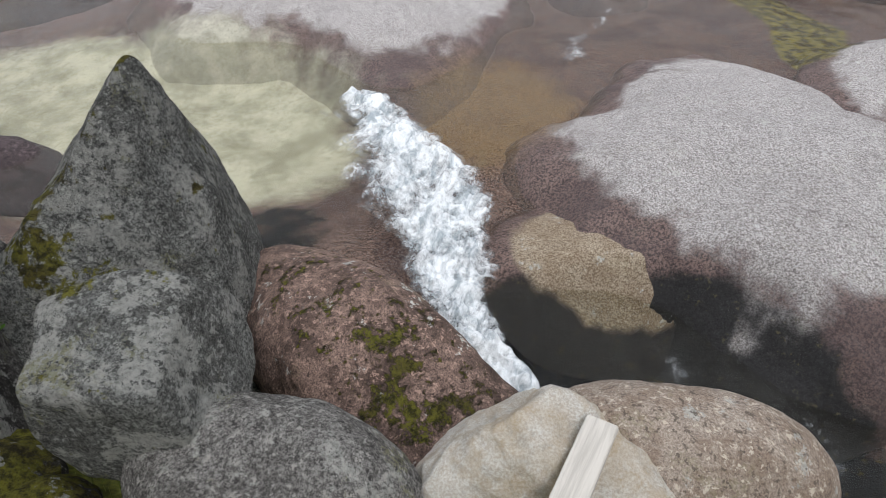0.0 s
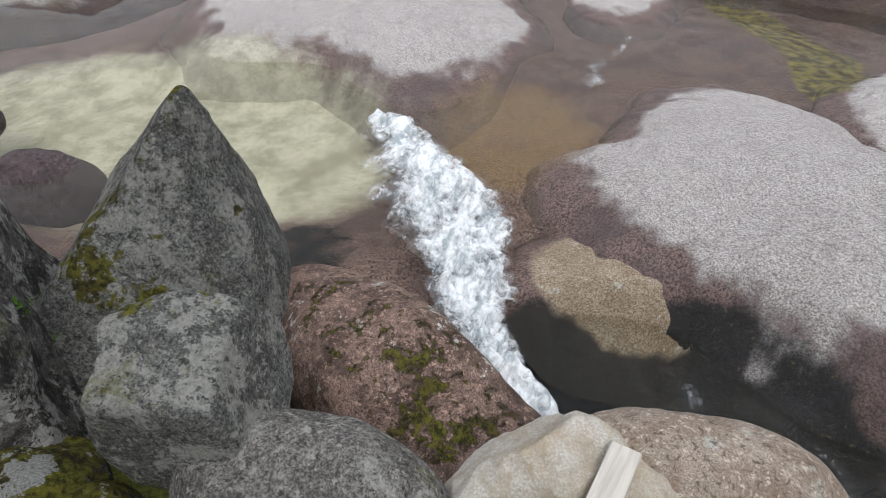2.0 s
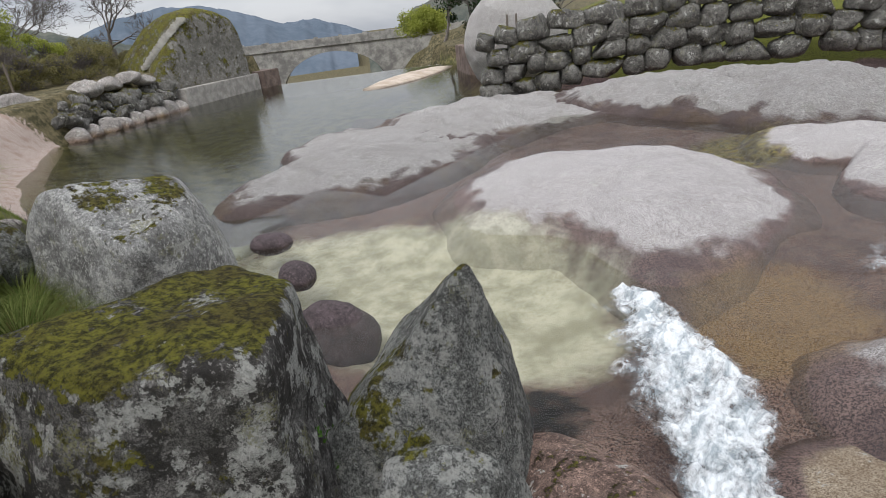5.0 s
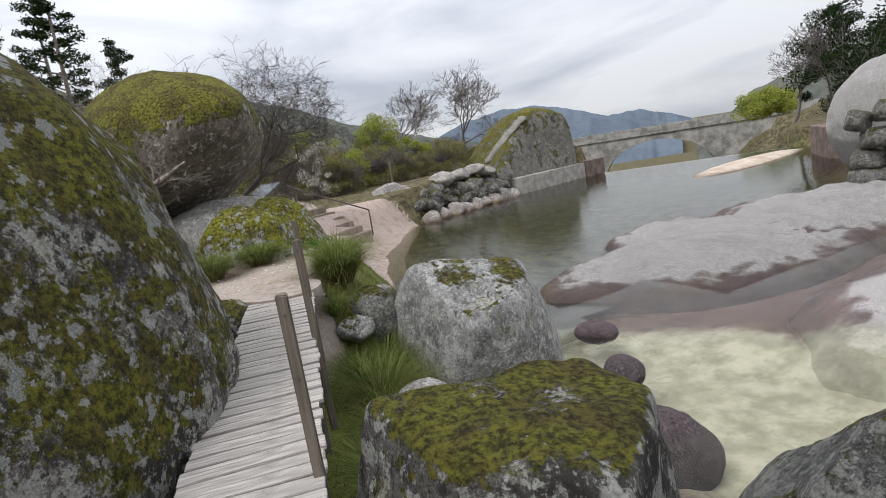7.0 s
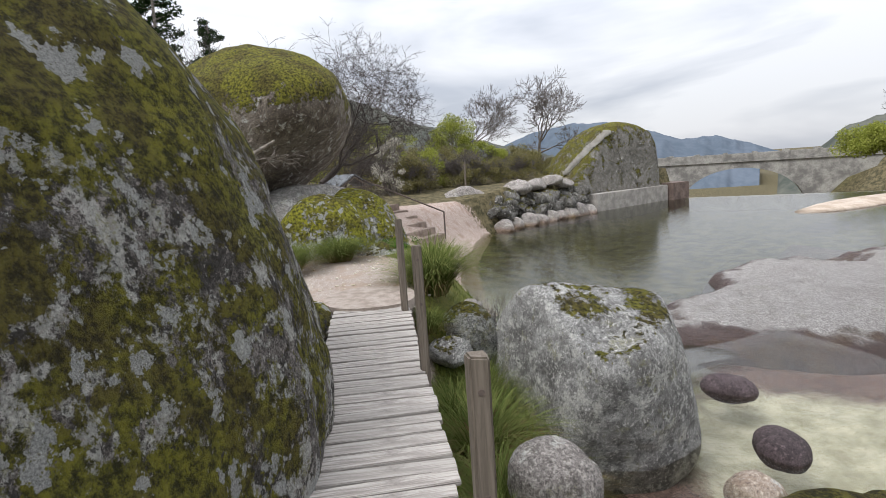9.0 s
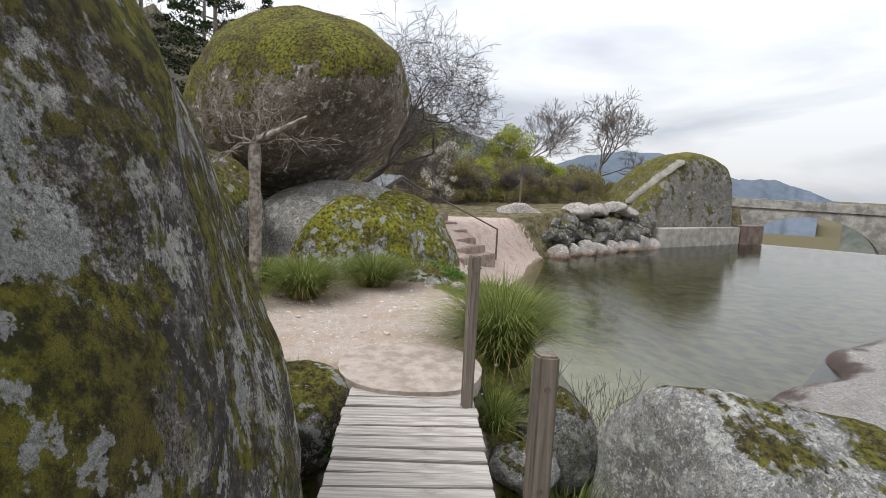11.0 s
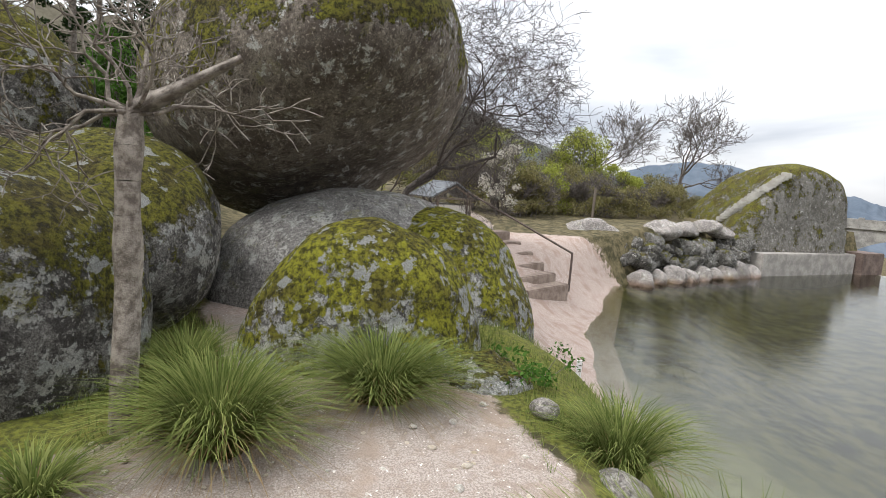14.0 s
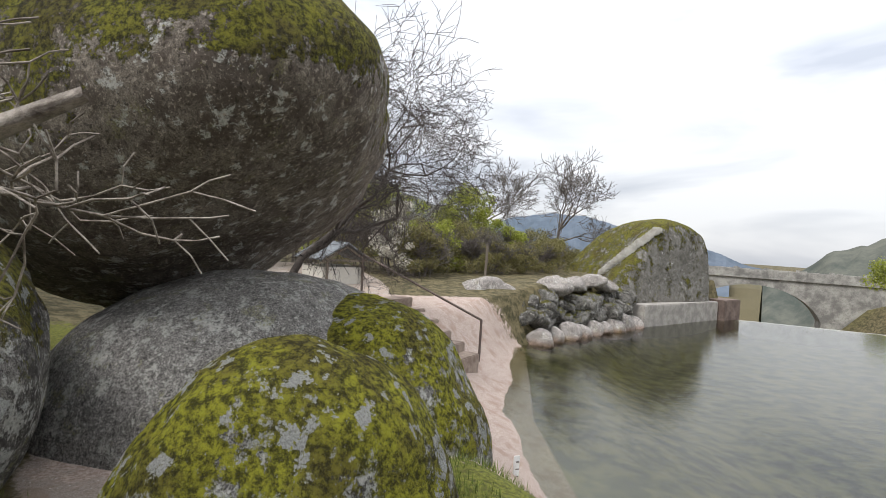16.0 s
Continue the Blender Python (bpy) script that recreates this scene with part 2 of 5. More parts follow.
def granite(name, light=(0.42, 0.41, 0.38), dark=(0.16, 0.155, 0.15), moss=0.0, lichen=0.3, stain=(0.045, 0.04, 0.035), stained=0.4, speck=90.0, wet_z=None, green=(0.16, 0.15, 0.018), relief=0.04, pits=0.5, spots=0.0, crisp=0.08, flecks=0.8):
    """Weathered granite: crystals, stains, pale lichen, moss where it faces up."""
    a = Mat(name)
    p = a.geo.outputs["Position"]
    grain = a.noise(speck, 5, 0.85, p)
    big = a.noise(1.1, 9, 0.68, p)
    mid = a.noise(6.0, 9, 0.74, p)
    col = a.mix(a.step(grain, 0.5 - crisp, 0.5 + crisp), dark, light)
    col = a.mix(a.op("MULTIPLY", a.step(a.noise(speck * 1.9, 2, 0.6, p), 0.58, 0.66), pits), col, (0.035, 0.032, 0.03))
    col = a.mix(a.op("MULTIPLY", a.step(mid, 0.47, 0.56), stained), col, stain)
    col = a.mix(a.op("MULTIPLY", a.step(big, 0.48, 0.60), stained), col, stain)
    if lichen:
        lc = a.op("MULTIPLY", a.step(a.noise(4.6, 10, 0.76, p), 0.60 - 0.10 * lichen, 0.625 - 0.10 * lichen), a.step(grain, 0.30, 0.45))
        col = a.mix(a.op("MULTIPLY", lc, 0.85), col, a.mix(a.step(a.noise(40, 4, 0.7, p), 0.35, 0.6), (0.36, 0.355, 0.32), (0.64, 0.63, 0.58)))
        yl = a.op("MULTIPLY", a.step(a.noise(2.7, 9, 0.72, p), 0.56, 0.62), a.step(a.noise(60, 2, 0.6, p), 0.42, 0.55))
        col = a.mix(a.op("MULTIPLY", yl, 0.6 * min(1.0, lichen * 2)), col, (0.27, 0.26, 0.11))
    if flecks:
        fn = a.noise(26, 6, 0.72, p)
        col = a.mix(a.op("MULTIPLY", a.step(fn, 0.575, 0.605), flecks), col, tuple(min(0.75, 1.35 * c) for c in light))
        col = a.mix(a.op("MULTIPLY", a.step(fn, 0.425, 0.39), flecks), col, tuple(0.4 * c for c in dark))
    bump = a.bump(a.op("ADD", mid, a.op("MULTIPLY", grain, 0.18)), relief)
    bump = a.bump(a.noise(30, 8, 0.8, p), relief * 0.4, 1.0, bump)
    if wet_z:
        z0, z1, wetc = wet_z
        if z0 is None:
            wet = a.step(a.op("ADD", a.attr("wet"), a.op("MULTIPLY", a.op("SUBTRACT", a.noise(5.0, 9, 0.7, p), 0.5), 0.9)), 0.15, 0.85)
        else:
            zz = a.op("ADD", a.pos(2), a.op("MULTIPLY", a.op("SUBTRACT", a.noise(1.1, 8, 0.65, p), 0.5), 1.1 * (z1 - z0)))
            wet = a.step(zz, z1, z0)
        wetc_ = wetc or (0.2, 0.13, 0.11)
        wc = a.mix(a.step(grain, 0.44, 0.56), tuple(c * 0.22 for c in wetc_), tuple(c * 1.15 for c in wetc_))
        wc = a.mix(a.op("MULTIPLY", a.step(a.noise(0.8, 7, 0.65, p), 0.5, 0.6), 0.7), wc, a.mix(a.step(grain, 0.4, 0.6), (0.10, 0.055, 0.02), (0.36, 0.25, 0.13)))
        if z0 is None:
            wc = bed_colour(a, p) if wetc is None else a.mix(0.45, wc, bed_colour(a, p))
        col = a.mix(a.op("MULTIPLY", wet, 0.95), col, wc)
        ro = a.step(wet, 0.0, 1.0, 0.85, 0.4)
    else:
        ro = 0.88
    if moss:
        up = a.op("ADD", a.op("MULTIPLY", a.normal_z(), 0.9), a.op("MULTIPLY", a.op("SUBTRACT", a.noise(1.5, 7, 0.65, p, 0.2), 0.5), 2.4))
        up = a.op("ADD", up, a.op("MULTIPLY", a.op("SUBTRACT", a.noise(11, 8, 0.75, p), 0.5), 2.2))
        mk = a.step(up, 1.10 - moss, 1.10 - moss + 0.16)
        tone = a.noise(17, 9, 0.78, p)
        tone2 = a.noise(1.9, 6, 0.6, p)
        g = a.mix(a.step(tone, 0.40, 0.60), tuple(c * 0.22 for c in green), tuple(c * 1.6 for c in green))
        g = a.mix(a.op("MULTIPLY", a.step(tone2, 0.45, 0.60), 0.6), g, a.mix(a.step(tone, 0.4, 0.6), (0.03, 0.02, 0.008), (0.12, 0.085, 0.03)))
        col = a.mix(mk, col, g)
        if spots:
            sp = a.op("MULTIPLY", a.step(a.noise(4.2, 8, 0.66, p), 0.605 - 0.03 * spots, 0.62 - 0.03 * spots), a.step(a.noise(45, 4, 0.7, p), 0.30, 0.42))
            col = a.mix(sp, col, a.mix(a.step(grain, 0.4, 0.6), (0.30, 0.30, 0.28), (0.58, 0.58, 0.55)))
        hm = a.op("ADD", a.op("MULTIPLY", mk, 0.5), a.op("MULTIPLY", a.op("MULTIPLY", tone, mk), 1.6))
        bump = a.bump(hm, 0.08, 1.0, bump)
    return a.done(col, ro, bump, 0.3)


M_MOSSY = granite("mossy_granite", moss=0.90, spots=0.6, lichen=0.6, stained=0.8, light=(0.34, 0.32, 0.29), dark=(0.10, 0.09, 0.08), relief=0.06)
M_MOSSY_SOFT = granite("lightly_mossed_granite", moss=0.34, lichen=0.6, stained=0.4, light=(0.54, 0.53, 0.50), dark=(0.20, 0.195, 0.185), relief=0.05)
M_MBLOCK = granite("block_granite", moss=0.54, lichen=0.8, stained=0.95, light=(0.26, 0.245, 0.225), dark=(0.075, 0.07, 0.063), relief=0.07, pits=0.8)
M_MOSSY_HEAVY = granite("thickly_mossed_granite", moss=1.02, lichen=0.9, spots=0.8, stained=0.95, light=(0.31, 0.28, 0.255), dark=(0.08, 0.068, 0.06), green=(0.16, 0.15, 0.016), relief=0.06)
M_MOUND = granite("moss_carpet_granite", moss=0.92, lichen=1.2, spots=0.9, stained=0.7, light=(0.40, 0.385, 0.36), dark=(0.12, 0.11, 0.10), green=(0.27, 0.26, 0.022), relief=0.06)
M_GREY = granite("grey_granite", moss=0.42, lichen=0.85, stained=0.28, light=(0.52, 0.52, 0.48), dark=(0.13, 0.13, 0.12), relief=0.08, pits=0.9, speck=60.0)
M_BLOCK = granite("lichen_grey_granite", moss=0.10, lichen=0.85, stained=0.3, light=(0.40, 0.40, 0.37), dark=(0.13, 0.13, 0.12), relief=0.05, pits=0.8, speck=60.0)
M_GREYPLAIN = granite("plain_grey_granite", moss=0.0, lichen=0.55, stained=0.3, light=(0.46, 0.435, 0.40), dark=(0.15, 0.14, 0.13), relief=0.04, pits=0.7, speck=60.0)
M_UNDER = granite("dry_brown_granite", moss=1.14, lichen=0.35, stained=0.75, light=(0.32, 0.275, 0.225), dark=(0.11, 0.09, 0.072), stain=(0.09, 0.07, 0.055), green=(0.20, 0.19, 0.02), relief=0.03)
M_BROWN = granite("brown_wet_granite", moss=0.10, lichen=0.1, stained=0.6, light=(0.32, 0.215, 0.17), dark=(0.10, 0.066, 0.054), stain=(0.045, 0.028, 0.022), relief=0.025)
M_PALE = granite("pale_quartz_rock", lichen=0.0, stained=0.4, light=(0.80, 0.775, 0.71), dark=(0.58, 0.51, 0.42), stain=(0.50, 0.37, 0.21), pits=0.1, flecks=0.2)
M_TAN = granite("tan_granite", lichen=0.2, stained=0.4, light=(0.60, 0.50, 0.41), dark=(0.30, 0.235, 0.19), stain=(0.22, 0.14, 0.09))
M_SLAB = granite("river_slab_granite", lichen=0.1, stained=0.12, light=(0.74, 0.70, 0.675), dark=(0.19, 0.165, 0.155), crisp=0.09, speck=66.0, flecks=0.4, pits=0.5, wet_z=(None, 0, None), stain=(0.16, 0.13, 0.12), relief=0.045)
M_SHELF = granite("tan_shelf_granite", lichen=0.1, stained=0.25, light=(0.58, 0.48, 0.36), dark=(0.17, 0.12, 0.075), crisp=0.09, speck=66.0, flecks=0.3, wet_z=(None, 0, None), stain=(0.20, 0.13, 0.075), relief=0.045)
M_LEDGE = granite("pale_ledge_granite", lichen=0.2, stained=0.22, light=(0.80, 0.77, 0.73), dark=(0.46, 0.42, 0.395), flecks=0.25, pits=0.25, crisp=0.06, speck=30.0, wet_z=(None, 0, (0.24, 0.165, 0.145)), stain=(0.34, 0.29, 0.265), relief=0.12)
M_SPLIT = granite("streaked_mossy_granite", moss=0.78, lichen=0.15, stained=0.55, light=(0.30, 0.285, 0.25), dark=(0.14, 0.13, 0.115), speck=14.0, stain=(0.09, 0.08, 0.065))
M_WALLSTONE = granite("wall_granite", moss=0.34, lichen=0.3, stained=0.6, light=(0.34, 0.325, 0.29), dark=(0.08, 0.075, 0.068), speck=40, relief=0.08)
M_SHORE = granite("shore_granite", lichen=0.3, stained=0.3, light=(0.48, 0.44, 0.40), dark=(0.22, 0.195, 0.18), speck=30, wet_z=(0.0, 0.3, (0.28, 0.19, 0.14)))
M_SUNK = granite("wet_purple_granite", lichen=0.0, stained=0.4, light=(0.15, 0.115, 0.115), dark=(0.05, 0.035, 0.04), stain=(0.03, 0.025, 0.025))


def wood(name, light, dark, along="x"):
    a = Mat(name)
    s = {"x": (1.5, 28, 28), "y": (28, 1.5, 28), "z": (28, 28, 1.5)}[along]
    v = a.scaled(s)
    r = a.rand()
    g = a.noise(1.6, 5, 0.65, v, 0.4)
    col = a.mix(a.step(g, 0.35, 0.65), dark, light)
    col = a.mix(a.step(r, 0.0, 1.0, 0.0, 0.45), col, tuple(c * 0.62 for c in light))
    col = a.mix(a.op("MULTIPLY", a.step(a.noise(3.5, 4, 0.6), 0.58, 0.72), 0.55), col, tuple(c * 0.5 for c in dark))
    return a.done(col, 0.85, a.bump(g, 0.006), 0.3)


M_PLANK = wood("weathered_grey_plank", (0.50, 0.465, 0.42), (0.24, 0.21, 0.19), "y")
M_POST = wood("weathered_post", (0.24, 0.20, 0.16), (0.11, 0.09, 0.07), "z")
M_SLEEPER = wood("old_sleeper_wood", (0.26, 0.22, 0.17), (0.09, 0.075, 0.06))
M_BOARD = wood("pale_board", (0.62, 0.58, 0.52), (0.40, 0.37, 0.33), "y")


def simple(name, c1, c2, scale, rough=0.9, bump=0.01, world_space=True, detail=5):
    a = Mat(name)
    p = a.geo.outputs["Position"] if world_space else a.co.outputs["Object"]
    n = a.noise(scale, detail, 0.65, p)
    n2 = a.noise(scale * 9, 3, 0.6, p)
    col = a.mix(a.step(n, 0.35, 0.65), c1, c2)
    col = a.mix(a.op("MULTIPLY", a.step(n2, 0.5, 0.7), 0.35), col, tuple(x * 0.6 for x in c1))
    return a.done(col, rough, a.bump(a.op("ADD", n, a.op("MULTIPLY", n2, 0.4)), bump), 0.3)


M_CONCRETE = simple("rough_concrete", (0.28, 0.26, 0.235), (0.42, 0.39, 0.35), 2.0, 0.9, 0.012)
M_STEPPALE = simple("pale_worn_stone", (0.34, 0.32, 0.28), (0.50, 0.48, 0.43), 2.5, 0.9, 0.02)
M_STEP = simple("brown_concrete_step", (0.20, 0.15, 0.12), (0.34, 0.27, 0.22), 3.0, 0.9, 0.01)
M_IRON = simple("rusty_iron", (0.10, 0.08, 0.07), (0.16, 0.12, 0.10), 12, 0.7, 0.002)
M_BRIDGE = simple("old_bridge_masonry", (0.20, 0.19, 0.175), (0.42, 0.40, 0.36), 0.7, 0.9, 0.05)
M_SANDBAR = simple("wet_sand", (0.42, 0.33, 0.25), (0.58, 0.49, 0.40), 1.2, 0.8, 0.02)
M_ROOF = simple("slate_roof", (0.10, 0.11, 0.12), (0.2, 0.21, 0.22), 3, 0.6, 0.01)
M_PLASTER = simple("pale_plaster", (0.55, 0.53, 0.47), (0.66, 0.63, 0.56), 1, 0.9, 0.005)
M_WHITEPAINT = simple("white_paint", (0.72, 0.72, 0.70), (0.8, 0.8, 0.78), 8, 0.6, 0.001)
M_PILLAR = simple("rusty_stained_concrete", (0.13, 0.095, 0.08), (0.24, 0.18, 0.15), 1.4, 0.9, 0.01)


def ground_material():
    a = Mat("ground")
    p = a.geo.outputs["Position"]
    sand, grass, rock, pink = a.attr("sand"), a.attr("grass"), a.attr("rock"), a.attr("pink")
    n1, n2, n3 = a.noise(2.2, 5, 0.6, p), a.noise(22, 4, 0.65, p), a.noise(90, 3, 0.6, p)
    soil = a.mix(a.step(a.noise(3.0, 8, 0.7, p), 0.38, 0.62), (0.05, 0.045, 0.02), (0.16, 0.13, 0.07))
    sandc = a.mix(a.step(n3, 0.38, 0.62), (0.27, 0.22, 0.185), (0.47, 0.405, 0.355))
    sandc = a.mix(a.op("MULTIPLY", a.step(n1, 0.47, 0.62), 0.65), sandc, (0.33, 0.25, 0.19))
    sandc = a.mix(a.op("MULTIPLY", a.step(a.noise(9, 7, 0.7, p), 0.50, 0.62), 0.5), sandc, (0.27, 0.205, 0.155))
    sandc = a.mix(a.step(a.noise(34, 2, 0.4, p), 0.70, 0.73), sandc, (0.75, 0.70, 0.64))
    grassc = a.mix(a.step(n2, 0.3, 0.7), (0.05, 0.055, 0.012), (0.17, 0.175, 0.03))
    bedl = bed_colour(a, p)
    silt, shoal_glare = a.attr("silt"), a.attr("shoal_glare")
    siltc = a.mix(a.step(a.noise(1.6, 7, 0.7, p), 0.38, 0.62), (0.055, 0.055, 0.022), (0.19, 0.17, 0.07))
    # Pale bottom near the path, lightened further for the water's bright reflection
    siltc = a.mix(shoal_glare, siltc, a.mix(a.step(a.noise(2.6, 7, 0.65, p), 0.30, 0.70), (0.46, 0.44, 0.36), (0.62, 0.60, 0.50)))
    bedl = a.mix(silt, bedl, siltc)
    pinkc = a.mix(a.step(a.noise(30, 4, 0.7, p), 0.35, 0.65), (0.30, 0.225, 0.185), (0.56, 0.46, 0.40))
    pinkc = a.mix(a.op("MULTIPLY", a.step(n1, 0.5, 0.65), 0.6), pinkc, (0.30, 0.20, 0.15))
    e = a.op("MULTIPLY", a.op("SUBTRACT", a.noise(5, 5, 0.65, p), 0.5), 1.1)
    col = a.mix(a.step(a.op("ADD", grass, e), 0.4, 0.6), soil, grassc)
    col = a.mix(a.step(a.op("ADD", sand, e), 0.4, 0.6), col, sandc)
    col = a.mix(a.step(a.op("ADD", pink, e), 0.4, 0.6), col, pinkc)
    col = a.mix(a.step(rock, 0.35, 0.65), col, bedl)
    h = a.op("ADD", a.op("MULTIPLY", n2, 0.6), a.op("MULTIPLY", n3, 0.3))
    return a.done(col, 0.92, a.bump(h, 0.03), 0.25)


M_GROUND = ground_material()


def water_material(name, tint, rip, rip_scale, stretch, rough=0.03, ior=1.33):
    a = Mat(name)
    p = a.geo.outputs["Position"]
    v = a.scaled(stretch, (0, 0, radians(30)), p)
    h = a.op("ADD", a.noise(rip_scale, 3, 0.5, v, 0.6), a.op("MULTIPLY", a.noise(rip_scale * 3.1, 2, 0.5, v, 0.4), 0.35))
    nrm = a.bump(h, rip)
    tr = a.t.nodes.new("ShaderNodeBsdfTransparent")
    tr.inputs[0].default_value = (*tint, 1)
    gl = a.t.nodes.new("ShaderNodeBsdfGlossy")
    gl.inputs["Roughness"].default_value = rough
    a.t.links.new(nrm, gl.inputs["Normal"])
    fr = a.t.nodes.new("ShaderNodeFresnel")
    fr.inputs["IOR"].default_value = ior
    a.t.links.new(nrm, fr.inputs["Normal"])
    mx = a.t.nodes.new("ShaderNodeMixShader")
    a.t.links.new(fr.outputs[0], mx.inputs[0])
    a.t.links.new(tr.outputs[0], mx.inputs[1])
    a.t.links.new(gl.outputs[0], mx.inputs[2])
    a.t.links.new(mx.outputs[0], a.out.inputs["Surface"])
    return a.m


M_POOL = water_material("pool_water", (0.72, 0.75, 0.60), 0.0035, 5.0, (2.6, 0.6, 1.0), 0.015, ior=1.62)
M_STREAM = water_material("stream_water", (0.92, 0.92, 0.87), 0.022, 5.5, (1.7, 0.8, 1.0), 0.03, 1.27)


def foam_material():
    a = Mat("white_water_foam")
    p = a.geo.outputs["Position"]
    f = a.attr("foam")
    e = a.op("ADD", f, a.op("MULTIPLY", a.op("SUBTRACT", a.noise(3.2, 8, 0.72, a.scaled((1.0, 0.7, 1.0), (0, 0, radians(-30)), p), 0.5), 0.5), 1.5))
    e = a.op("ADD", e, a.op("MULTIPLY", a.op("SUBTRACT", a.noise(17, 6, 0.7, p), 0.5), 0.9))
    k = a.step(e, 0.46, 1.12)
    n = a.noise(24, 5, 0.7, p)
    b = a.t.nodes.new("ShaderNodeBsdfPrincipled")
    a.put(b.inputs["Base Color"], a.mix(a.step(a.noise(7, 7, 0.7, a.scaled((1.0, 0.4, 1.0), (0, 0, radians(-32)), p), 0.6), 0.36, 0.58), (0.32, 0.36, 0.38), (0.77, 0.79, 0.80)))
    b.inputs["Roughness"].default_value = 0.5
    b.inputs["Subsurface Weight"].default_value = 0.0
    a.t.links.new(a.bump(n, 0.018), b.inputs["Normal"])
    tr = a.t.nodes.new("ShaderNodeBsdfTransparent")
    mx = a.t.nodes.new("ShaderNodeMixShader")
    a.t.links.new(k, mx.inputs[0])
    a.t.links.new(tr.outputs[0], mx.inputs[1])
    a.t.links.new(b.outputs[0], mx.inputs[2])
    a.t.links.new(mx.outputs[0], a.out.inputs["Surface"])
    return a.m


M_FOAM = foam_material()


def leafy(name, c1, c2, trans=0.4):
    a = Mat(name)
    col = a.mix(a.step(a.island(), 0.0, 1.0), c1, c2)
    d = a.t.nodes.new("ShaderNodeBsdfDiffuse")
    t = a.t.nodes.new("ShaderNodeBsdfTranslucent")
    a.put(d.inputs[0], col), a.put(t.inputs[0], col)
    mx = a.t.nodes.new("ShaderNodeMixShader")
    mx.inputs[0].default_value = trans
    a.t.links.new(d.outputs[0], mx.inputs[1])
    a.t.links.new(t.outputs[0], mx.inputs[2])
    a.t.links.new(mx.outputs[0], a.out.inputs["Surface"])
    return a.m


M_BLADE = leafy("green_grass_blade", (0.09, 0.125, 0.03), (0.27, 0.30, 0.10), 0.35)
M_BLADE_DRY = leafy("dry_grass_blade", (0.20, 0.13, 0.06), (0.34, 0.26, 0.13), 0.3)
M_LEAF_SPRING = leafy("spring_leaf", (0.22, 0.25, 0.04), (0.38, 0.40, 0.10))
M_LEAF_OLIVE = leafy("olive_twig_leaf", (0.15, 0.14, 0.055), (0.28, 0.25, 0.12))
M_LEAF_DARK = leafy("dark_conifer_leaf", (0.012, 0.022, 0.010), (0.035, 0.055, 0.02), 0.2)
M_LEAF_HERB = leafy("herb_leaf", (0.05, 0.11, 0.02), (0.10, 0.19, 0.04), 0.3)
M_BLOSSOM = leafy("white_blossom", (0.50, 0.47, 0.40), (0.72, 0.69, 0.61), 0.3)
M_BARK = simple("grey_bark", (0.13, 0.11, 0.095), (0.26, 0.23, 0.20), 9, 0.9, 0.02)
M_BARK_DEAD = simple("peeling_pale_bark", (0.13, 0.105, 0.085), (0.36, 0.315, 0.265), 14, 0.9, 0.02)
M_TWIGDARK = simple("blackish_twig", (0.045, 0.037, 0.032), (0.09, 0.075, 0.065), 12, 0.9, 0.002)
M_TWIG = simple("dark_twig", (0.10, 0.085, 0.075), (0.19, 0.165, 0.15), 12, 0.9, 0.002)


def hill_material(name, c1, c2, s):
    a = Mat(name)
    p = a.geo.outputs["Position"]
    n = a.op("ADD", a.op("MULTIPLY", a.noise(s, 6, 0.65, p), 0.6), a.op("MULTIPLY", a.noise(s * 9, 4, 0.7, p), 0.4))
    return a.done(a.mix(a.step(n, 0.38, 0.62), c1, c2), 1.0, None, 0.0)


# Far hills carry the blue-grey haze of distance in their base colour
M_HILL_HAZE = hill_material("haze_blue_hill", (0.10, 0.125, 0.155), (0.14, 0.165, 0.20), 0.006)
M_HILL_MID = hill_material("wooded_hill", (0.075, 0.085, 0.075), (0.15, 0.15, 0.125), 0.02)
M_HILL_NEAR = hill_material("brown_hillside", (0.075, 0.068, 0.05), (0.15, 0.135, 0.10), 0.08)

# ---- ground ----
SHORE_X = (-60, -37.2, -35, -33.4, -31.2, -28.6, -25.6, -20.9, -15.6, -11.9, -10.5, -9.0, -7.6, -5.0, -2.0, 0.0, 1.5, 3.0, 12)
SHORE_Y = (60, 30.5, 21.0, 17.8, 14.6, 11.4, 9.9, 7.5, 5.7, 4.95, 4.6, 4.2, 3.6, 2.9, 2.7, 2.4, 1.9, 1.7, 1.7)


def land_height(x, y):
    d = ramp(x, SHORE_X, SHORE_Y) - y
    flat = ramp(x, (-40, -32, -29, -24, -20, -14, -8.2, -7.2, 0.2, 0.9, 12), (2.3, 2.2, 1.9, 1.9, 2.0, 2.12, 2.12, 0.95, 0.95, 1.95, 1.95))
    run = ramp(x, (-32, -29, -22, -17, -13, -8, -6, 0, 2), (0.9, 1.6, 5.0, 4.2, 2.4, 2.3, 2.5, 1.5, 1.0))
    head = ramp(x, (-0.6, 0.3, 12), (0.95, 1.95, 1.95))
    flat = np.maximum(flat, head * sstep(1.3, 0.8, y) * (x > -0.6))
    z = flat * sstep(0, 1, np.clip(d / run, 0, 1)) ** np.interp(x, (-26, -20, -13), (1.25, 1.25, 0.75))
    z = z + np.clip(-1.2 - y, 0, 40) * 0.16 * sstep(0, 3, -1.2 - y)
    z = z + np.clip(-x - 34, 0, 60) * 0.02
    return np.where(d > 0, z, 0), d


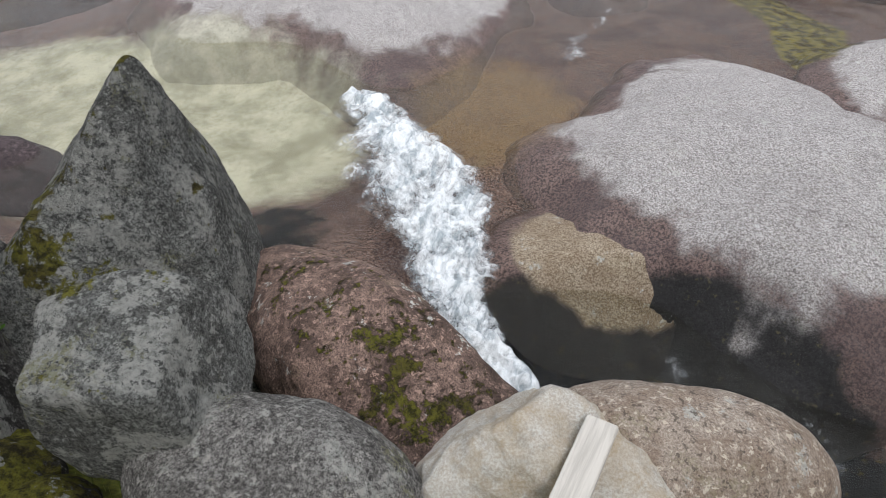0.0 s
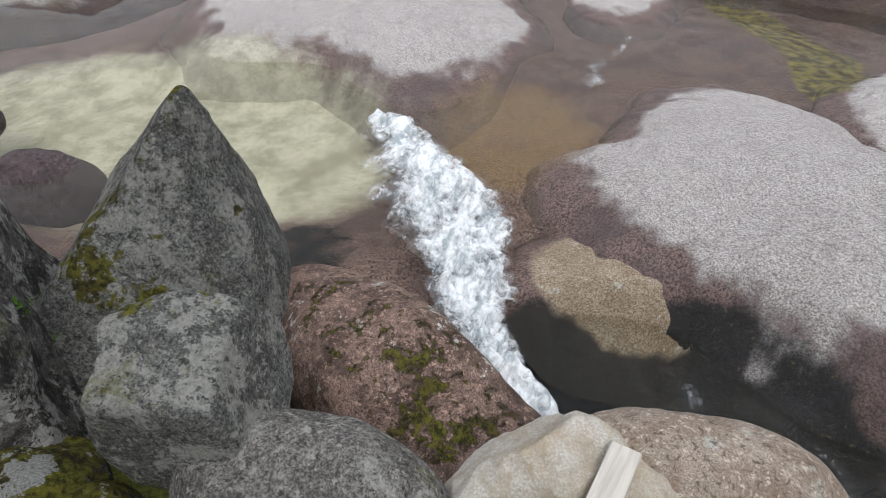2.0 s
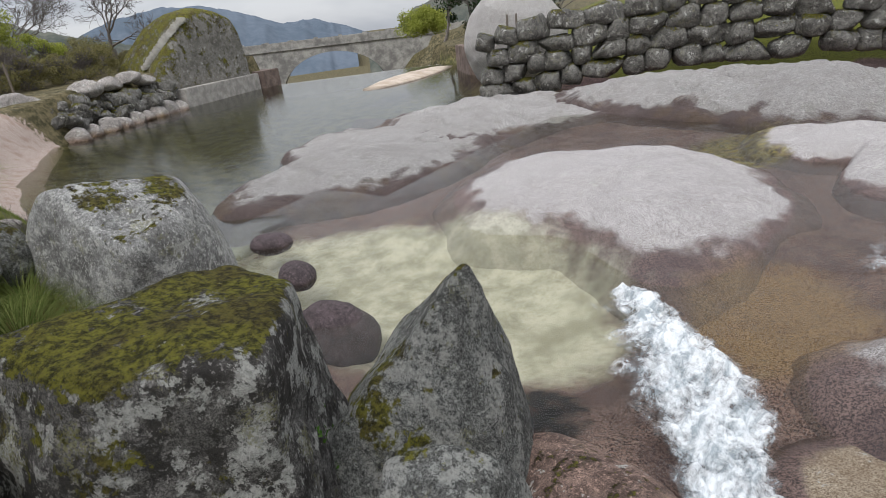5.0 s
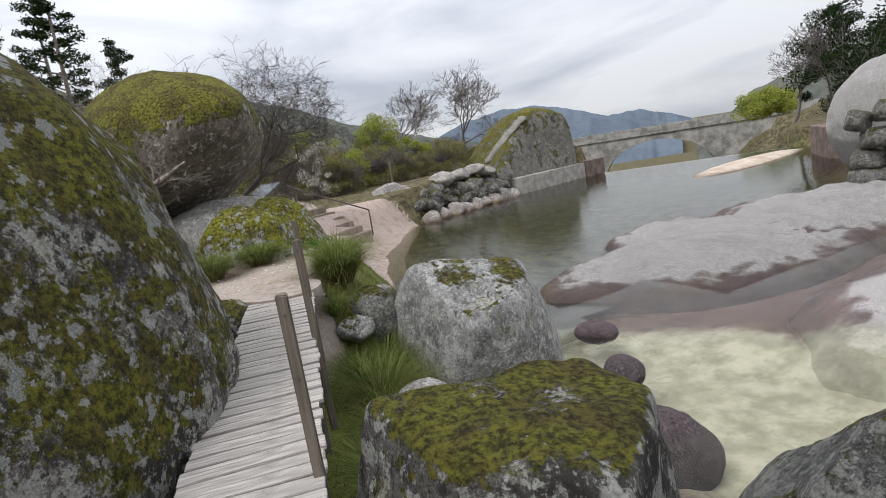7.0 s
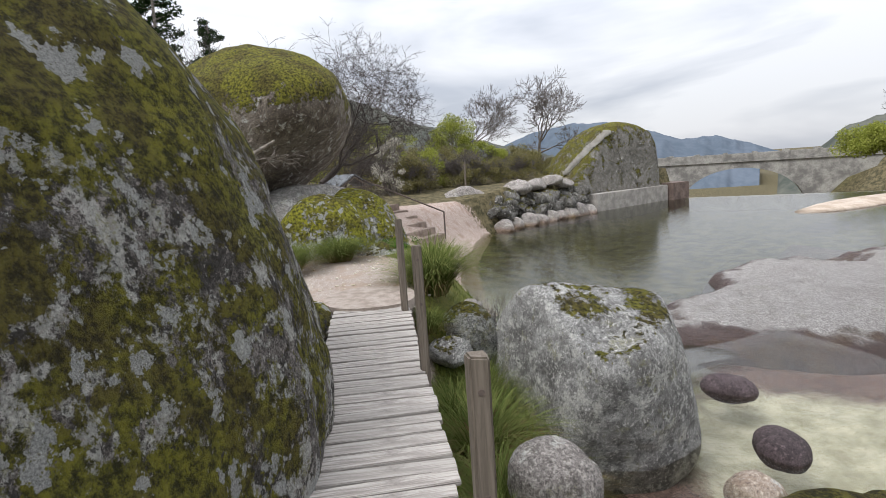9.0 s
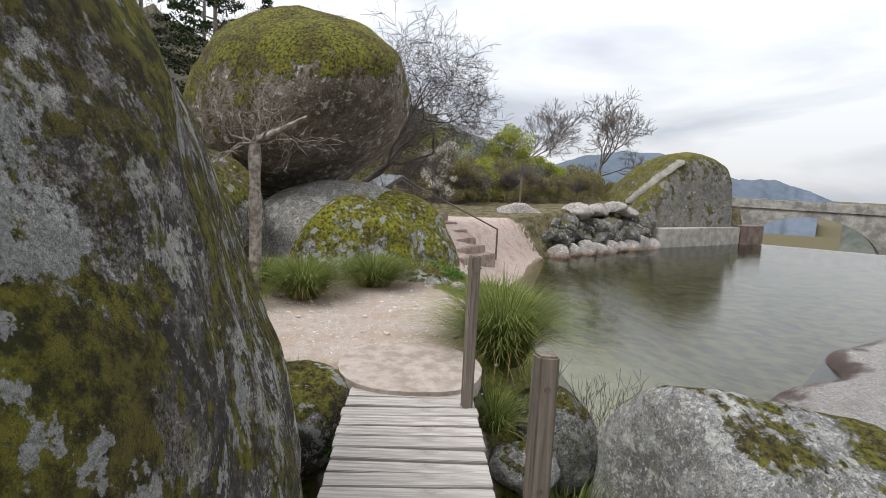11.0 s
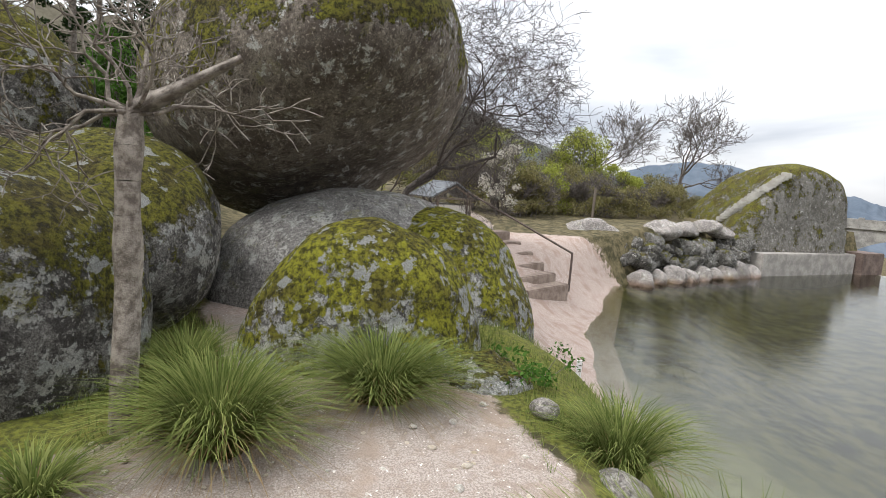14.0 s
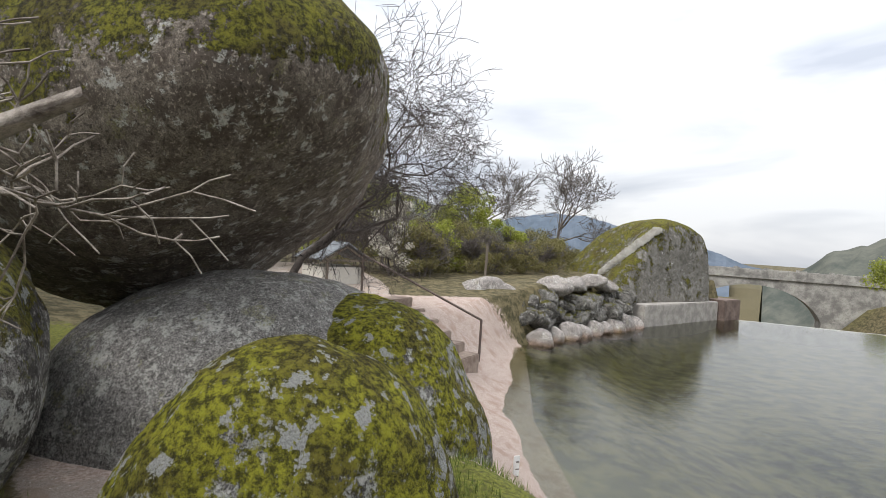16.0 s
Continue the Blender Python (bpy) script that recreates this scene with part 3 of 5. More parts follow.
def bed_height(x, y, d):
    pool = -0.12 - 1.0 * sstep(0, 7, -d)
    river = -0.05 + 0.0 * x
    lightp = np.hypot((x + 3.6) / 3.9, (y - 6.0) / 2.3)
    river = river - 0.28 * sstep(1.15, 0.4, lightp)
    chan = np.hypot((x - 2.6) / 1.7, (y - 3.9) / 0.9)
    river = river - 0.75 * sstep(1.3, 0.5, chan)
    river = river - 0.75 * sstep(2.6, 3.4, x) * sstep(4.0, 3.0, y)
    river = river + 0.14 * sstep(0.2, 1.2, x) * sstep(5.0, 6.2, y) * sstep(10.5, 8.5, y)
    river = river + 0.22 * sstep(7.4, 9.5, y) * sstep(-7.5, -5.0, x) - 0.2 * sstep(-5.5, -7.5, x)
    k = sstep(-0.6, 0.6, -(x + 8.2) - 0.72 * (y - 6.2) + 0.0 * y)
    far = sstep(19.5, 22, y) * sstep(-9.5, -12, x)
    k = np.maximum(k, far)
    return pool * k + river * (1 - k), k


def ground_height(x, y):
    z, d = land_height(x, y)
    b, k = bed_height(x, y, d)
    z = np.where(d > 0, z, 0) + np.where(d < 0, b, b * sstep(0.8, 0, d))
    # the bank on the far side of the river and the valley below the weir
    z = z + 2.6 * sstep(25.5, 29.5, y - 0.25 * (x + 8)) * sstep(-16, -10, x)
    down = -(x + 36.4) * 0.738 + (y - 31.2) * 0.674
    along = (x + 36.4) * 0.674 + (y - 31.2) * 0.738
    bank = sstep(0.2, 2.5, (x + 13.5) * 0.73 + (y - 25.5) * 0.68) * sstep(-10, -13, x)
    bank = np.maximum(bank, sstep(12.2, 14.5, along) * sstep(0.0, 1.0, down) * sstep(18, 12, down))
    z = z * (1 - bank) + bank * (0.9 + 0.12 * np.clip(along - 12, 0, 30))
    below = sstep(0.3, 2.5, down) * sstep(-3.5, -1.5, along + 0.45 * np.clip(down - 3, 0, 40)) * (1 - bank)
    z = z * (1 - below) + below * (-9.0 - 0.4 * np.clip(down - 8, 0, 60))
    far_ = np.hypot(x + 15, y - 15)
    z = z - np.clip((far_ - 75) * 0.14, 0, 60)
    return z, d, k, below


def bed_zones(x, y):
    """Where pale silt, ochre rock and algae lie in the stream, and where its bed is coloured dark for deep water."""
    pale = sstep(1.25, 0.72, np.minimum(np.hypot((x + 4.3) / 3.7, (y - 6.5) / 2.05), np.hypot((x + 1.8) / 1.35, (y - 6.05) / 1.15)))
    ochre = 0.8 * sstep(1.3, 0.5, np.hypot((x - 1.05) / 1.25, (y - 7.2) / 1.5))
    chan_x = np.interp(y, (9.0, 11.0, 12.5, 16.0), (5.35, 5.6, 5.0, 3.8))
    algae = np.maximum(sstep(0.75, 0.3, np.abs(x - chan_x)) * sstep(8.6, 9.4, y) * sstep(16.5, 15.5, y), 0.6 * sstep(1.2, 0.6, np.hypot((x + 0.1) / 2.0, (y - 14.9) / 1.9)))
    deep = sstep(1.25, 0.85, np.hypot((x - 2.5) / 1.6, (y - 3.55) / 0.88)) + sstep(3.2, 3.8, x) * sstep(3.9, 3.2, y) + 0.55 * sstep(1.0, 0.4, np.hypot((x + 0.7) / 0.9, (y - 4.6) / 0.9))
    return pale, ochre, algae, np.clip(deep, 0, 1)


xs = np.unique(np.round(np.concatenate([-np.geomspace(46, 4000, 22), np.arange(-46, -26, 0.5), np.arange(-26, 6.01, 0.13), np.arange(6.5, 14, 0.5), np.geomspace(15, 4000, 16)]), 3))
ys = np.unique(np.round(np.concatenate([-np.geomspace(12, 4000, 20), np.arange(-11.5, -4, 0.5), np.arange(-4, 22, 0.13), np.arange(22, 46, 0.5), np.geomspace(47, 4000, 20)]), 3))
gx, gy = np.meshgrid(xs, ys, indexing="ij")
X, Y = gx.ravel(), gy.ravel()
Z, D, K, BELOW = ground_height(X, Y)
P3 = np.c_[X, Y, np.zeros_like(X)]
near_w = sstep(60, 40, np.abs(X + 15)) * sstep(60, 40, np.abs(Y - 8))
sand_edge = np.interp(X, (-30, -20, -13, -11.2, -10.4, -8.4, -7.5, -7.0), (6.2, 3.4, 1.9, 2.05, 2.3, 1.75, 1.75, 1.6))
sand_low = np.interp(X, (-30, -14, -12.6, -11.4, -10.4, -9.4, -8.6, -7.8, -7.2), (-2, -0.6, 0.0, 0.4, -0.6, -0.55, 0.1, 0.55, 0.6))
sand_a = sstep(0.35, -0.1, Y - sand_edge) * sstep(-0.35, 0.1, Y - sand_low) * sstep(-6.6, -7.4, X) * sstep(-40, -36, X)
pink_a = sstep(-13.2, -14.6, X) * sstep(6.8, 5.5, D) * sstep(-2.2, -0.6, D) * sstep(-29.5, -28, X)
rock_a = sstep(0.05, -0.35, D) * sstep(90, 60, np.hypot(X + 15, Y - 15)) * (1 - BELOW) * sstep(0.5, 0.3, Z)
pale_a, ochre_a, algae_a, deep_a = bed_zones(X, Y)
shoal_glare_a = 0.9 * sstep(-22, -9.5, X) * sstep(11, 5, Y - 0.3 * X * 0)
grass_a = np.where(X > -7.2, 0.8, 0.75) * (1 - sand_a) * sstep(-24, -20, X)
Z = Z + near_w * (0.05 * fbm(P3, 0.5, 4, 5) * (1 - 0.7 * sand_a) + 0.012 * fbm(P3, 4, 3, 9)) + sstep(100, 400, np.hypot(X, Y)) * 3 * fbm(P3, 0.01, 3, 4)
nx_, ny_ = len(xs), len(ys)
ii, jj = np.meshgrid(np.arange(nx_ - 1), np.arange(ny_ - 1), indexing="ij")
kk = (ii * ny_ + jj).ravel()
me = mesh_of("ground", np.c_[X, Y, Z], np.c_[kk, kk + ny_, kk + ny_ + 1, kk + 1])
for nm, va in (("sand", sand_a), ("grass", grass_a), ("rock", rock_a), ("pink", pink_a), ("pale", pale_a), ("deep", deep_a), ("ochre", ochre_a), ("algae", algae_a), ("silt", K), ("shoal_glare", shoal_glare_a)):
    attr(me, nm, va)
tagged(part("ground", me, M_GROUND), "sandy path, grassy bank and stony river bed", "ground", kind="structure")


def ground_at(x, y):
    z, _, _, _ = ground_height(np.array([float(x)]), np.array([float(y)]))
    return float(z[0])


# ---- water ----


def sheet(name, x0, x1, y0, y1, step, zf, material, label, keep=None):
    ax, ay = np.arange(x0, x1 + 1e-6, step), np.arange(y0, y1 + 1e-6, step)
    a, b = np.meshgrid(ax, ay, indexing="ij")
    a, b = a.ravel(), b.ravel()
    z = zf(a, b)
    i, j = np.meshgrid(np.arange(len(ax) - 1), np.arange(len(ay) - 1), indexing="ij")
    q = (i * len(ay) + j).ravel()
    f = np.c_[q, q + len(ay), q + len(ay) + 1, q + 1]
    if keep is not None:
        ok = keep(a, b)
        f = f[ok[f].all(axis=1)]
        used, inv = np.unique(f, return_inverse=True)
        a, b, z, f = a[used], b[used], z[used], inv.reshape(f.shape)
    me = mesh_of(name, np.c_[a, b, z], f)
    return me, a, b


def weir_side(a, b):
    return -(a + 36.4) * 0.742 + (b - 31.2) * 0.67


def in_pool(a, b):
    ridge = -(a + 8.0) - 0.72 * (b - 6.2)
    return (weir_side(a, b) < 0.25) & ((ridge > -0.8) | (a < -8.5) | ((b > 18.5) & (a < -7.5)))


me, _, _ = sheet("pool_water", -40, -5, 3, 46, 0.5, lambda a, b: 0 * a, M_POOL, "", in_pool)
tagged(part("pool_water", me, M_POOL), "still dammed pool with a rippled reflecting surface", "water", kind="structure")


def stream_z(a, b):
    """The stream's surface: a clear upper pool, a short fall, dark water below."""
    along = (a + 0.2) * 0.55 - (b - 6.3) * 0.83
    fall = sstep(0.3, 2.6, along)
    side = sstep(-0.4, 0.5, (a - 0.2) * 0.85 + (b - 5.0) * 0.2)
    z = 0.27 - 0.33 * fall * side - 0.25 * sstep(2.6, 4.5, along) * side
    z = z + 0.14 * sstep(7.5, 10.5, b)
    q = np.c_[a, b, 0 * a]
    return z + 0.02 * fbm(q, 1.1, 3, 21) + 0.012 * fbm(q, 4.0, 2, 8)


me, _, _ = sheet("stream_water", -8.6, 8, 1.6, 19, 0.11, stream_z, M_STREAM, "", lambda a, b: (-(a + 8.0) - 0.72 * (b - 6.2) < 0.3) & ((a > -6.6) | (b < 9.0)))
tagged(part("stream_water", me, M_STREAM), "clear shallow stream over granite", "water", kind="structure")


def foam_sheet(name, path, seed, label, lift=0.03, amp=0.09, weight=1.0):
    """A band of broken white water along a line of (x, y, half width), sharper on its outer side."""
    pts = np.array(path, float)
    seg = np.linspace(0, len(pts) - 1, int(60 * (len(pts) - 1)) + 1)
    cx, cy, hw = (np.interp(seg, np.arange(len(pts)), pts[:, k]) for k in range(3))
    soft_ = np.hanning(31) / np.hanning(31).sum()
    cx, cy, hw = (np.convolve(np.pad(q, 15, mode="edge"), soft_, "valid") for q in (cx, cy, hw))
    hw = hw * (1 + 0.28 * fbm(np.c_[seg * 2.2, 0 * seg, 0 * seg + seed], 1.0, 3, seed + 11))
    tx, ty = np.gradient(cx), np.gradient(cy)
    ln = np.hypot(tx, ty) + 1e-6
    px, py = -ty / ln, tx / ln
    s = np.linspace(-1.25, 1.12, 74)
    a = (cx[:, None] + px[:, None] * hw[:, None] * s).ravel()
    b = (cy[:, None] + py[:, None] * hw[:, None] * s).ravel()
    side = np.where(s > 0, 1 - np.clip(s / 1.12, 0, 1) ** 4, 1 - np.clip(-s / 1.25, 0, 1) ** 1.7)
    m = (side[None, :] * np.minimum(1, np.minimum(seg * 1.6, (seg[-1] - seg) * 3) + 0.15)[:, None]).ravel()
    q = np.c_[a, b, 0 * a]
    billow = 1 - np.abs(fbm(q, 2.1, 2, seed, 0.5)) - 0.55 * np.abs(fbm(q, 6.3, 3, seed + 4, 0.55))
    z = stream_z(a, b) + lift + amp * np.clip(m, 0, 1) * (0.4 + 1.5 * billow)
    n = len(s)
    i, j = np.meshgrid(np.arange(len(seg) - 1), np.arange(n - 1), indexing="ij")
    k = (i * n + j).ravel()
    me = mesh_of(name, np.c_[a, b, z], np.c_[k, k + n, k + n + 1, k + 1])
    attr(me, "foam", m * weight + 0.22 * (billow - 0.4) * weight)
    return tagged(part(name, me, M_FOAM), label, "white water", kind="structure")


foam_sheet("white_water", [(-0.85, 6.75, 0.18), (-0.5, 6.6, 0.42), (-0.05, 6.0, 0.52), (0.32, 5.45, 0.62), (0.65, 4.95, 0.62), (0.93, 4.45, 0.52), (1.04, 3.95, 0.34), (1.4, 3.48, 0.28), (1.73, 3.2, 0.24), (1.92, 2.9, 0.15)], 3, "white foaming water falling between boulders", 0.02, 0.10)
foam_sheet("white_water_veil", [(-1.3, 6.6, 0.3), (-0.75, 6.1, 0.7), (-0.3, 5.4, 0.9), (0.2, 4.8, 0.8), (0.6, 4.2, 0.5)], 4, "thin veil of bubbles at the head of the fall", 0.012, 0.02, 0.42)
foam_sheet("white_water_trickle", [(2.5, 10.7, 0.10), (2.3, 9.9, 0.2), (2.0, 9.3, 0.22), (1.85, 8.9, 0.26), (1.98, 8.3, 0.16)], 5, "thin white trickle between two slabs", 0.02, 0.03, 0.5)
foam_sheet("white_water_ripple", [(2.4, 3.9, 0.2), (2.9, 3.8, 0.25), (3.5, 3.6, 0.3), (4.0, 3.2, 0.35), (4.4, 2.8, 0.4)], 7, "broken white ripples on dark water", 0.01, 0.03, 0.36)

# ---- river slabs ----


def slab(name, cx, cy, top, edge, radii, seed, material, label, rough=0.05, rings=84, turns=210, tilt=(0.0, 0.0), crack=0.0):
    """A whaleback of bedrock that sinks gently under the stream; radii of its dry part, every 30 degrees."""
    th = np.linspace(0, 2 * np.pi, turns, endpoint=False)
    k = th / (2 * np.pi) * 12
    i0 = np.floor(k).astype(int)
    f = k - i0
    q = np.array(radii)
    p0, p1, p2, p3 = (q[(i0 + d) % 12] for d in (-1, 0, 1, 2))
    out = 0.5 * (2 * p1 + (p2 - p0) * f + (2 * p0 - 5 * p1 + 4 * p2 - p3) * f ** 2 + (3 * p1 - p0 - 3 * p2 + p3) * f ** 3)
    r = np.linspace(0.012, 1.5, rings)
    rr, tt = np.meshgrid(r, th, indexing="ij")
    oo = np.broadcast_to(out, rr.shape)
    x, y = (cx + rr * oo * np.cos(tt)).ravel(), (cy + rr * oo * np.sin(tt)).ravel()
    w = rr.ravel()
    pt = np.c_[x, y, 0 * x + seed]
    wide = float(np.mean(q))
    w2 = np.clip(w + 0.10 * fbm(pt, 0.9, 4, seed) / max(1.0, wide * 0.5), 0, 2)
    dome = np.where(w2 < 1, edge + (top - edge) * (1 - w2 ** 2.4), edge - 0.34 * (w2 - 1) * wide - 0.75 * ((w2 - 1) * wide) ** 2)
    z = dome + rough * fbm(pt, 0.8, 5, seed + 5) * sstep(1.5, 0.9, w) + 0.012 * fbm(pt, 5.0, 3, seed + 2)
    run_ = np.minimum(np.hypot((x - 2.55) / 1.5, (y - 3.45) / 0.85), np.hypot((x - 4.0) / 1.0, (y - 2.6) / 1.1))
    z = z - 0.6 * sstep(1.35, 0.7, run_ + 0.08 * fbm(pt, 2.5, 3, seed + 4))
    if crack:
        z = z - crack * sstep(0.06, 0.0, np.abs(fbm(pt * np.array((0.45, 1.0, 1.0)), 0.55, 3, seed + 8))) * sstep(1.1, 0.8, w)
    z = z + tilt[0] * (x - cx) + tilt[1] * (y - cy)
    base = float(z.min())
    n = turns
    i, j = np.meshgrid(np.arange(rings - 1), np.arange(n), indexing="ij")
    i, j = i.ravel(), j.ravel()
    jn = (j + 1) % n
    faces = [tuple(int(v) for v in q_) for q_ in np.c_[i * n + j, (i + 1) * n + j, (i + 1) * n + jn, i * n + jn]]
    faces.append(tuple(range(n)))
    me = mesh_of(name, np.c_[x - cx, y - cy, z - base], faces)
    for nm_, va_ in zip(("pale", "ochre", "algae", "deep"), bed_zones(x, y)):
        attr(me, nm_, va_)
    attr(me, "wet", sstep(0.80, 1.04, w2 + 0.07 * fbm(pt, 3.0, 4, seed + 3)))
    me.materials.append(material)
    ob = new(name, me)
    ob.location = (cx, cy, base)
    return tagged(ob, label, "rock slab", "river slabs")


slab("rock_slab", -2.0, 10.6, 0.92, 0.42, (3.0, 2.7, 2.7, 3.3, 2.9, 3.3, 3.1, 3.1, 2.7, 2.2, 3.6, 3.1), 11, M_SLAB, "smooth pale speckled granite slab rising from the stream")
slab("rock_slab", 3.8, 6.3, 0.80, 0.33, (2.6, 1.8, 2.3, 2.6, 2.3, 1.8, 2.2, 2.0, 1.9, 2.3, 2.5, 2.7), 12, M_SLAB, "broad smooth granite slab with a brown wet margin", rings=110, turns=260)
slab("rock_slab", 2.35, 4.72, 0.20, 0.08, (0.95, 0.9, 0.75, 0.65, 0.7, 0.8, 0.85, 0.75, 0.6, 0.55, 0.6, 0.8), 13, M_SHELF, "low tan granite shelf beside dark water", rough=0.03)
slab("rock_slab", 1.9, 13.9, 0.72, 0.45, (1.8, 2.1, 2.4, 2.8, 2.9, 2.4, 1.9, 1.3, 0.8, 2.7, 2.1, 1.6), 14, M_SLAB, "pale flat granite slab in the brown shallows")
slab("rock_slab", 6.9, 8.6, 0.70, 0.36, (2.1, 2.1, 2.1, 1.8, 1.7, 1.7, 1.8, 1.8, 1.9, 2.0, 2.0, 2.0), 15, M_SLAB, "pale granite slab across a mossy gap")
slab("rock_ledge", -10.2, 12.2, 0.50, 0.20, (3.4, 3.6, 4.2, 4.8, 5.4, 4.0, 3.1, 2.2, 3.1, 4.4, 3.7, 3.3), 16, M_LEDGE, "low white granite ledge along the pool", rough=0.14, crack=0.20)
slab("rock_ledge", -9.2, 18.6, 0.62, 0.24, (4.8, 4.8, 4.4, 4.0, 4.0, 4.0, 4.2, 4.2, 4.0, 4.0, 3.9, 3.7), 17, M_LEDGE, "white granite ledge with fine cracks", rough=0.16, crack=0.22)
slab("rock_ledge", -1.6, 20.2, 1.35, 0.55, (6.6, 5.7, 5.0, 4.6, 4.2, 5.2, 6.2, 4.1, 3.3, 3.3, 4.7, 6.4), 18, M_LEDGE, "long whitish granite ledge below the stone wall", rough=0.20, crack=0.2)
slab("rock_ledge", 7.2, 18.4, 1.75, 0.60, (6.0, 6.0, 5.9, 5.8, 5.3, 4.7, 4.9, 5.6, 4.8, 5.1, 6.1, 6.0), 19, M_LEDGE, "tall whitish granite ledge below the stone wall", rough=0.22, crack=0.2)

# ---- boulders by the boardwalk ----
boulder("boulder", (-5.15, -3.37, 2.4), (4.25, 3.52, 3.68), M_MOSSY_HEAVY, -1, "huge mossy granite boulder beside the boardwalk", seed=21, rough=0.05, n=160, p=8, planes=((-0.75, 0.15, 0.64, 2.88), (-0.95, 0.2, 0.25, 3.7)))
boulder("pointed_boulder", (-0.75, 2.8, 0.9), (1.3, 1.3, 2.3), M_GREY, 0, "pointed grey granite boulder with lichen and moss", seed=22, n=140, p=22, rough=0.065,
        planes=((0.95, -0.05, 0.3, 0.47), (0.35, -0.75, 0.55, 0.44), (-0.75, -0.25, 0.62, 0.66), (-0.2, 0.9, 0.4, 1.03), (0.85, 0.5, 0.15, 0.62)))
boulder("block_boulder", (0.02, 1.95, 1.36), (0.52, 0.52, 0.5), M_BLOCK, 10, "angular grey granite block with pale lichen on top", seed=23, n=90, p=26, rough=0.06,
        planes=((0.15, -0.25, 1, 0.35), (0.85, 0.1, 0.35, 0.36), (-0.8, -0.4, 0.15, 0.36), (0.15, -0.9, 0.05, 0.38), (-0.1, 0.9, 0.5, 0.38), (-0.5, 0.5, 0.6, 0.38)))
boulder("front_boulder", (0.71, 1.66, 0.99), (0.68, 0.42, 0.44), M_GREYPLAIN, -2, "rounded smooth grey granite boulder", seed=24, n=64, p=8, rough=0.04, planes=((0, -0.25, 1, 0.38),))
boulder("brown_boulder", (0.81, 2.77, 0.23), (1.6, 0.68, 0.66), M_BROWN, -38, "wet reddish brown boulder beside white water", seed=25, n=110, p=12, rough=0.06, planes=((0.1, -0.3, 1, 0.58), (0.6, 0.8, 0.1, 0.52)))
boulder("pale_boulder", (1.88, 1.95, 1.05), (0.75, 0.55, 0.48), M_PALE, 45, "cream and white broken quartz rock", seed=26, n=100, p=26, rough=0.11, planes=((0.35, -0.35, 1, 0.30), (-0.6, 0.5, 0.45, 0.33), (-0.3, -0.6, 0.8, 0.34), (0.6, 0.3, 0.6, 0.34), (0.1, 0.8, 0.5, 0.36), (0.9, 0.2, 0.2, 0.5), (-0.9, -0.3, 0.3, 0.5)))
boulder("tan_boulder", (2.42, 2.18, 0.85), (0.78, 0.42, 0.46), M_TAN, 8, "rounded pinkish granite boulder by the water", seed=27, n=64, rough=0.05)
boulder("mossy_block", (-1.78, 1.78, 1.42), (1.6, 1.6, 1.6), M_MBLOCK, 10, "square granite boulder with a mossy flat top", seed=28, n=130, p=18, rough=0.06,
        planes=((0.05, 0.1, 1, 0.86), (0.75, 0.65, 0.12, 0.72), (0.1, -1, 0.15, 0.9), (-0.9, 0.1, 0.2, 0.75), (-0.2, 0.95, 0.1, 0.95), (0.8, -0.6, 0.2, 0.85)))
boulder("bowl_boulder", (-6.45, 3.55, 1.1), (1.7, 2.0, 1.6), M_MOSSY_SOFT, 5, "pale granite boulder with a hollow in its top", seed=29, n=110, p=11, rough=0.04,
        planes=((0.42, -0.12, 1, 0.92), (0.9, -0.35, -0.25, 0.95), (0.55, 0.85, 0.25, 1.15), (0.95, 0.3, 0.05, 0.95), (-0.6, 0.3, 0.5, 1.05), (0.1, -1, 0.15, 0.62)), dent=((0.55, -0.1, 0.62), (0.36, 0.42, 0.6), 0.16))

# ---- rocks of the sandy place ----
boulder("balanced_boulder", (-17.4, 0.0, 5.0), (4.0, 2.42, 2.2), M_UNDER, 18, "huge overhanging boulder with a mossy cap resting on rock", seed=31, n=150, p=4.5, rough=0.045, planes=((0.35, 0.45, -0.85, 1.95),))
boulder("mossy_mound", (-12.85, 1.14, 1.81), (0.98, 1.22, 1.58), M_MOUND, 8, "rounded boulder thick with bright moss and white lichen", seed=32, n=100, rough=0.045)
boulder("mossy_mound", (-15.3, 2.15, 1.8), (1.6, 1.3, 1.6), M_MOUND, 15, "rounded mossy boulder beside the pink slope", seed=33, n=90, rough=0.045)
boulder("grey_dome", (-16.09, 1.0, 1.75), (2.29, 2.35, 1.86), M_GREYPLAIN, 1, "smooth bare grey granite dome under the overhang", seed=34, n=90, rough=0.025)
boulder("lichen_boulder", (-13.97, -1.69, 2.96), (1.91, 1.19, 1.1), M_MOSSY, 19, "mossy boulder with white lichen behind a dead tree", seed=35, n=90, rough=0.05)
boulder("mossy_ledge", (-11.6, -3.05, 2.75), (1.4, 2.9, 1.8), M_MOSSY, 4, "long mossy rock ledge beside wooden steps", seed=36, n=100, rough=0.04, p=10, planes=((0.15, 0.4, 1, 1.5), (1, 0.15, 0.05, 1.0), (0.3, 1, 0.1, 2.3)))
boulder("upper_boulder", (-16.16, -4.71, 4.3), (1.5, 1.95, 1.6), M_MOSSY, -11, "moss-topped brown boulder on the slope", seed=37, n=80, rough=0.05)
boulder("small_mossy_rock", (-7.75, 0.22, 1.85), (0.55, 0.48, 0.46), M_MOSSY, 0, "small rock with a mossy side at the boardwalk's end", seed=38, n=48, rough=0.07, planes=((0.2, 0, 1, 0.36),))
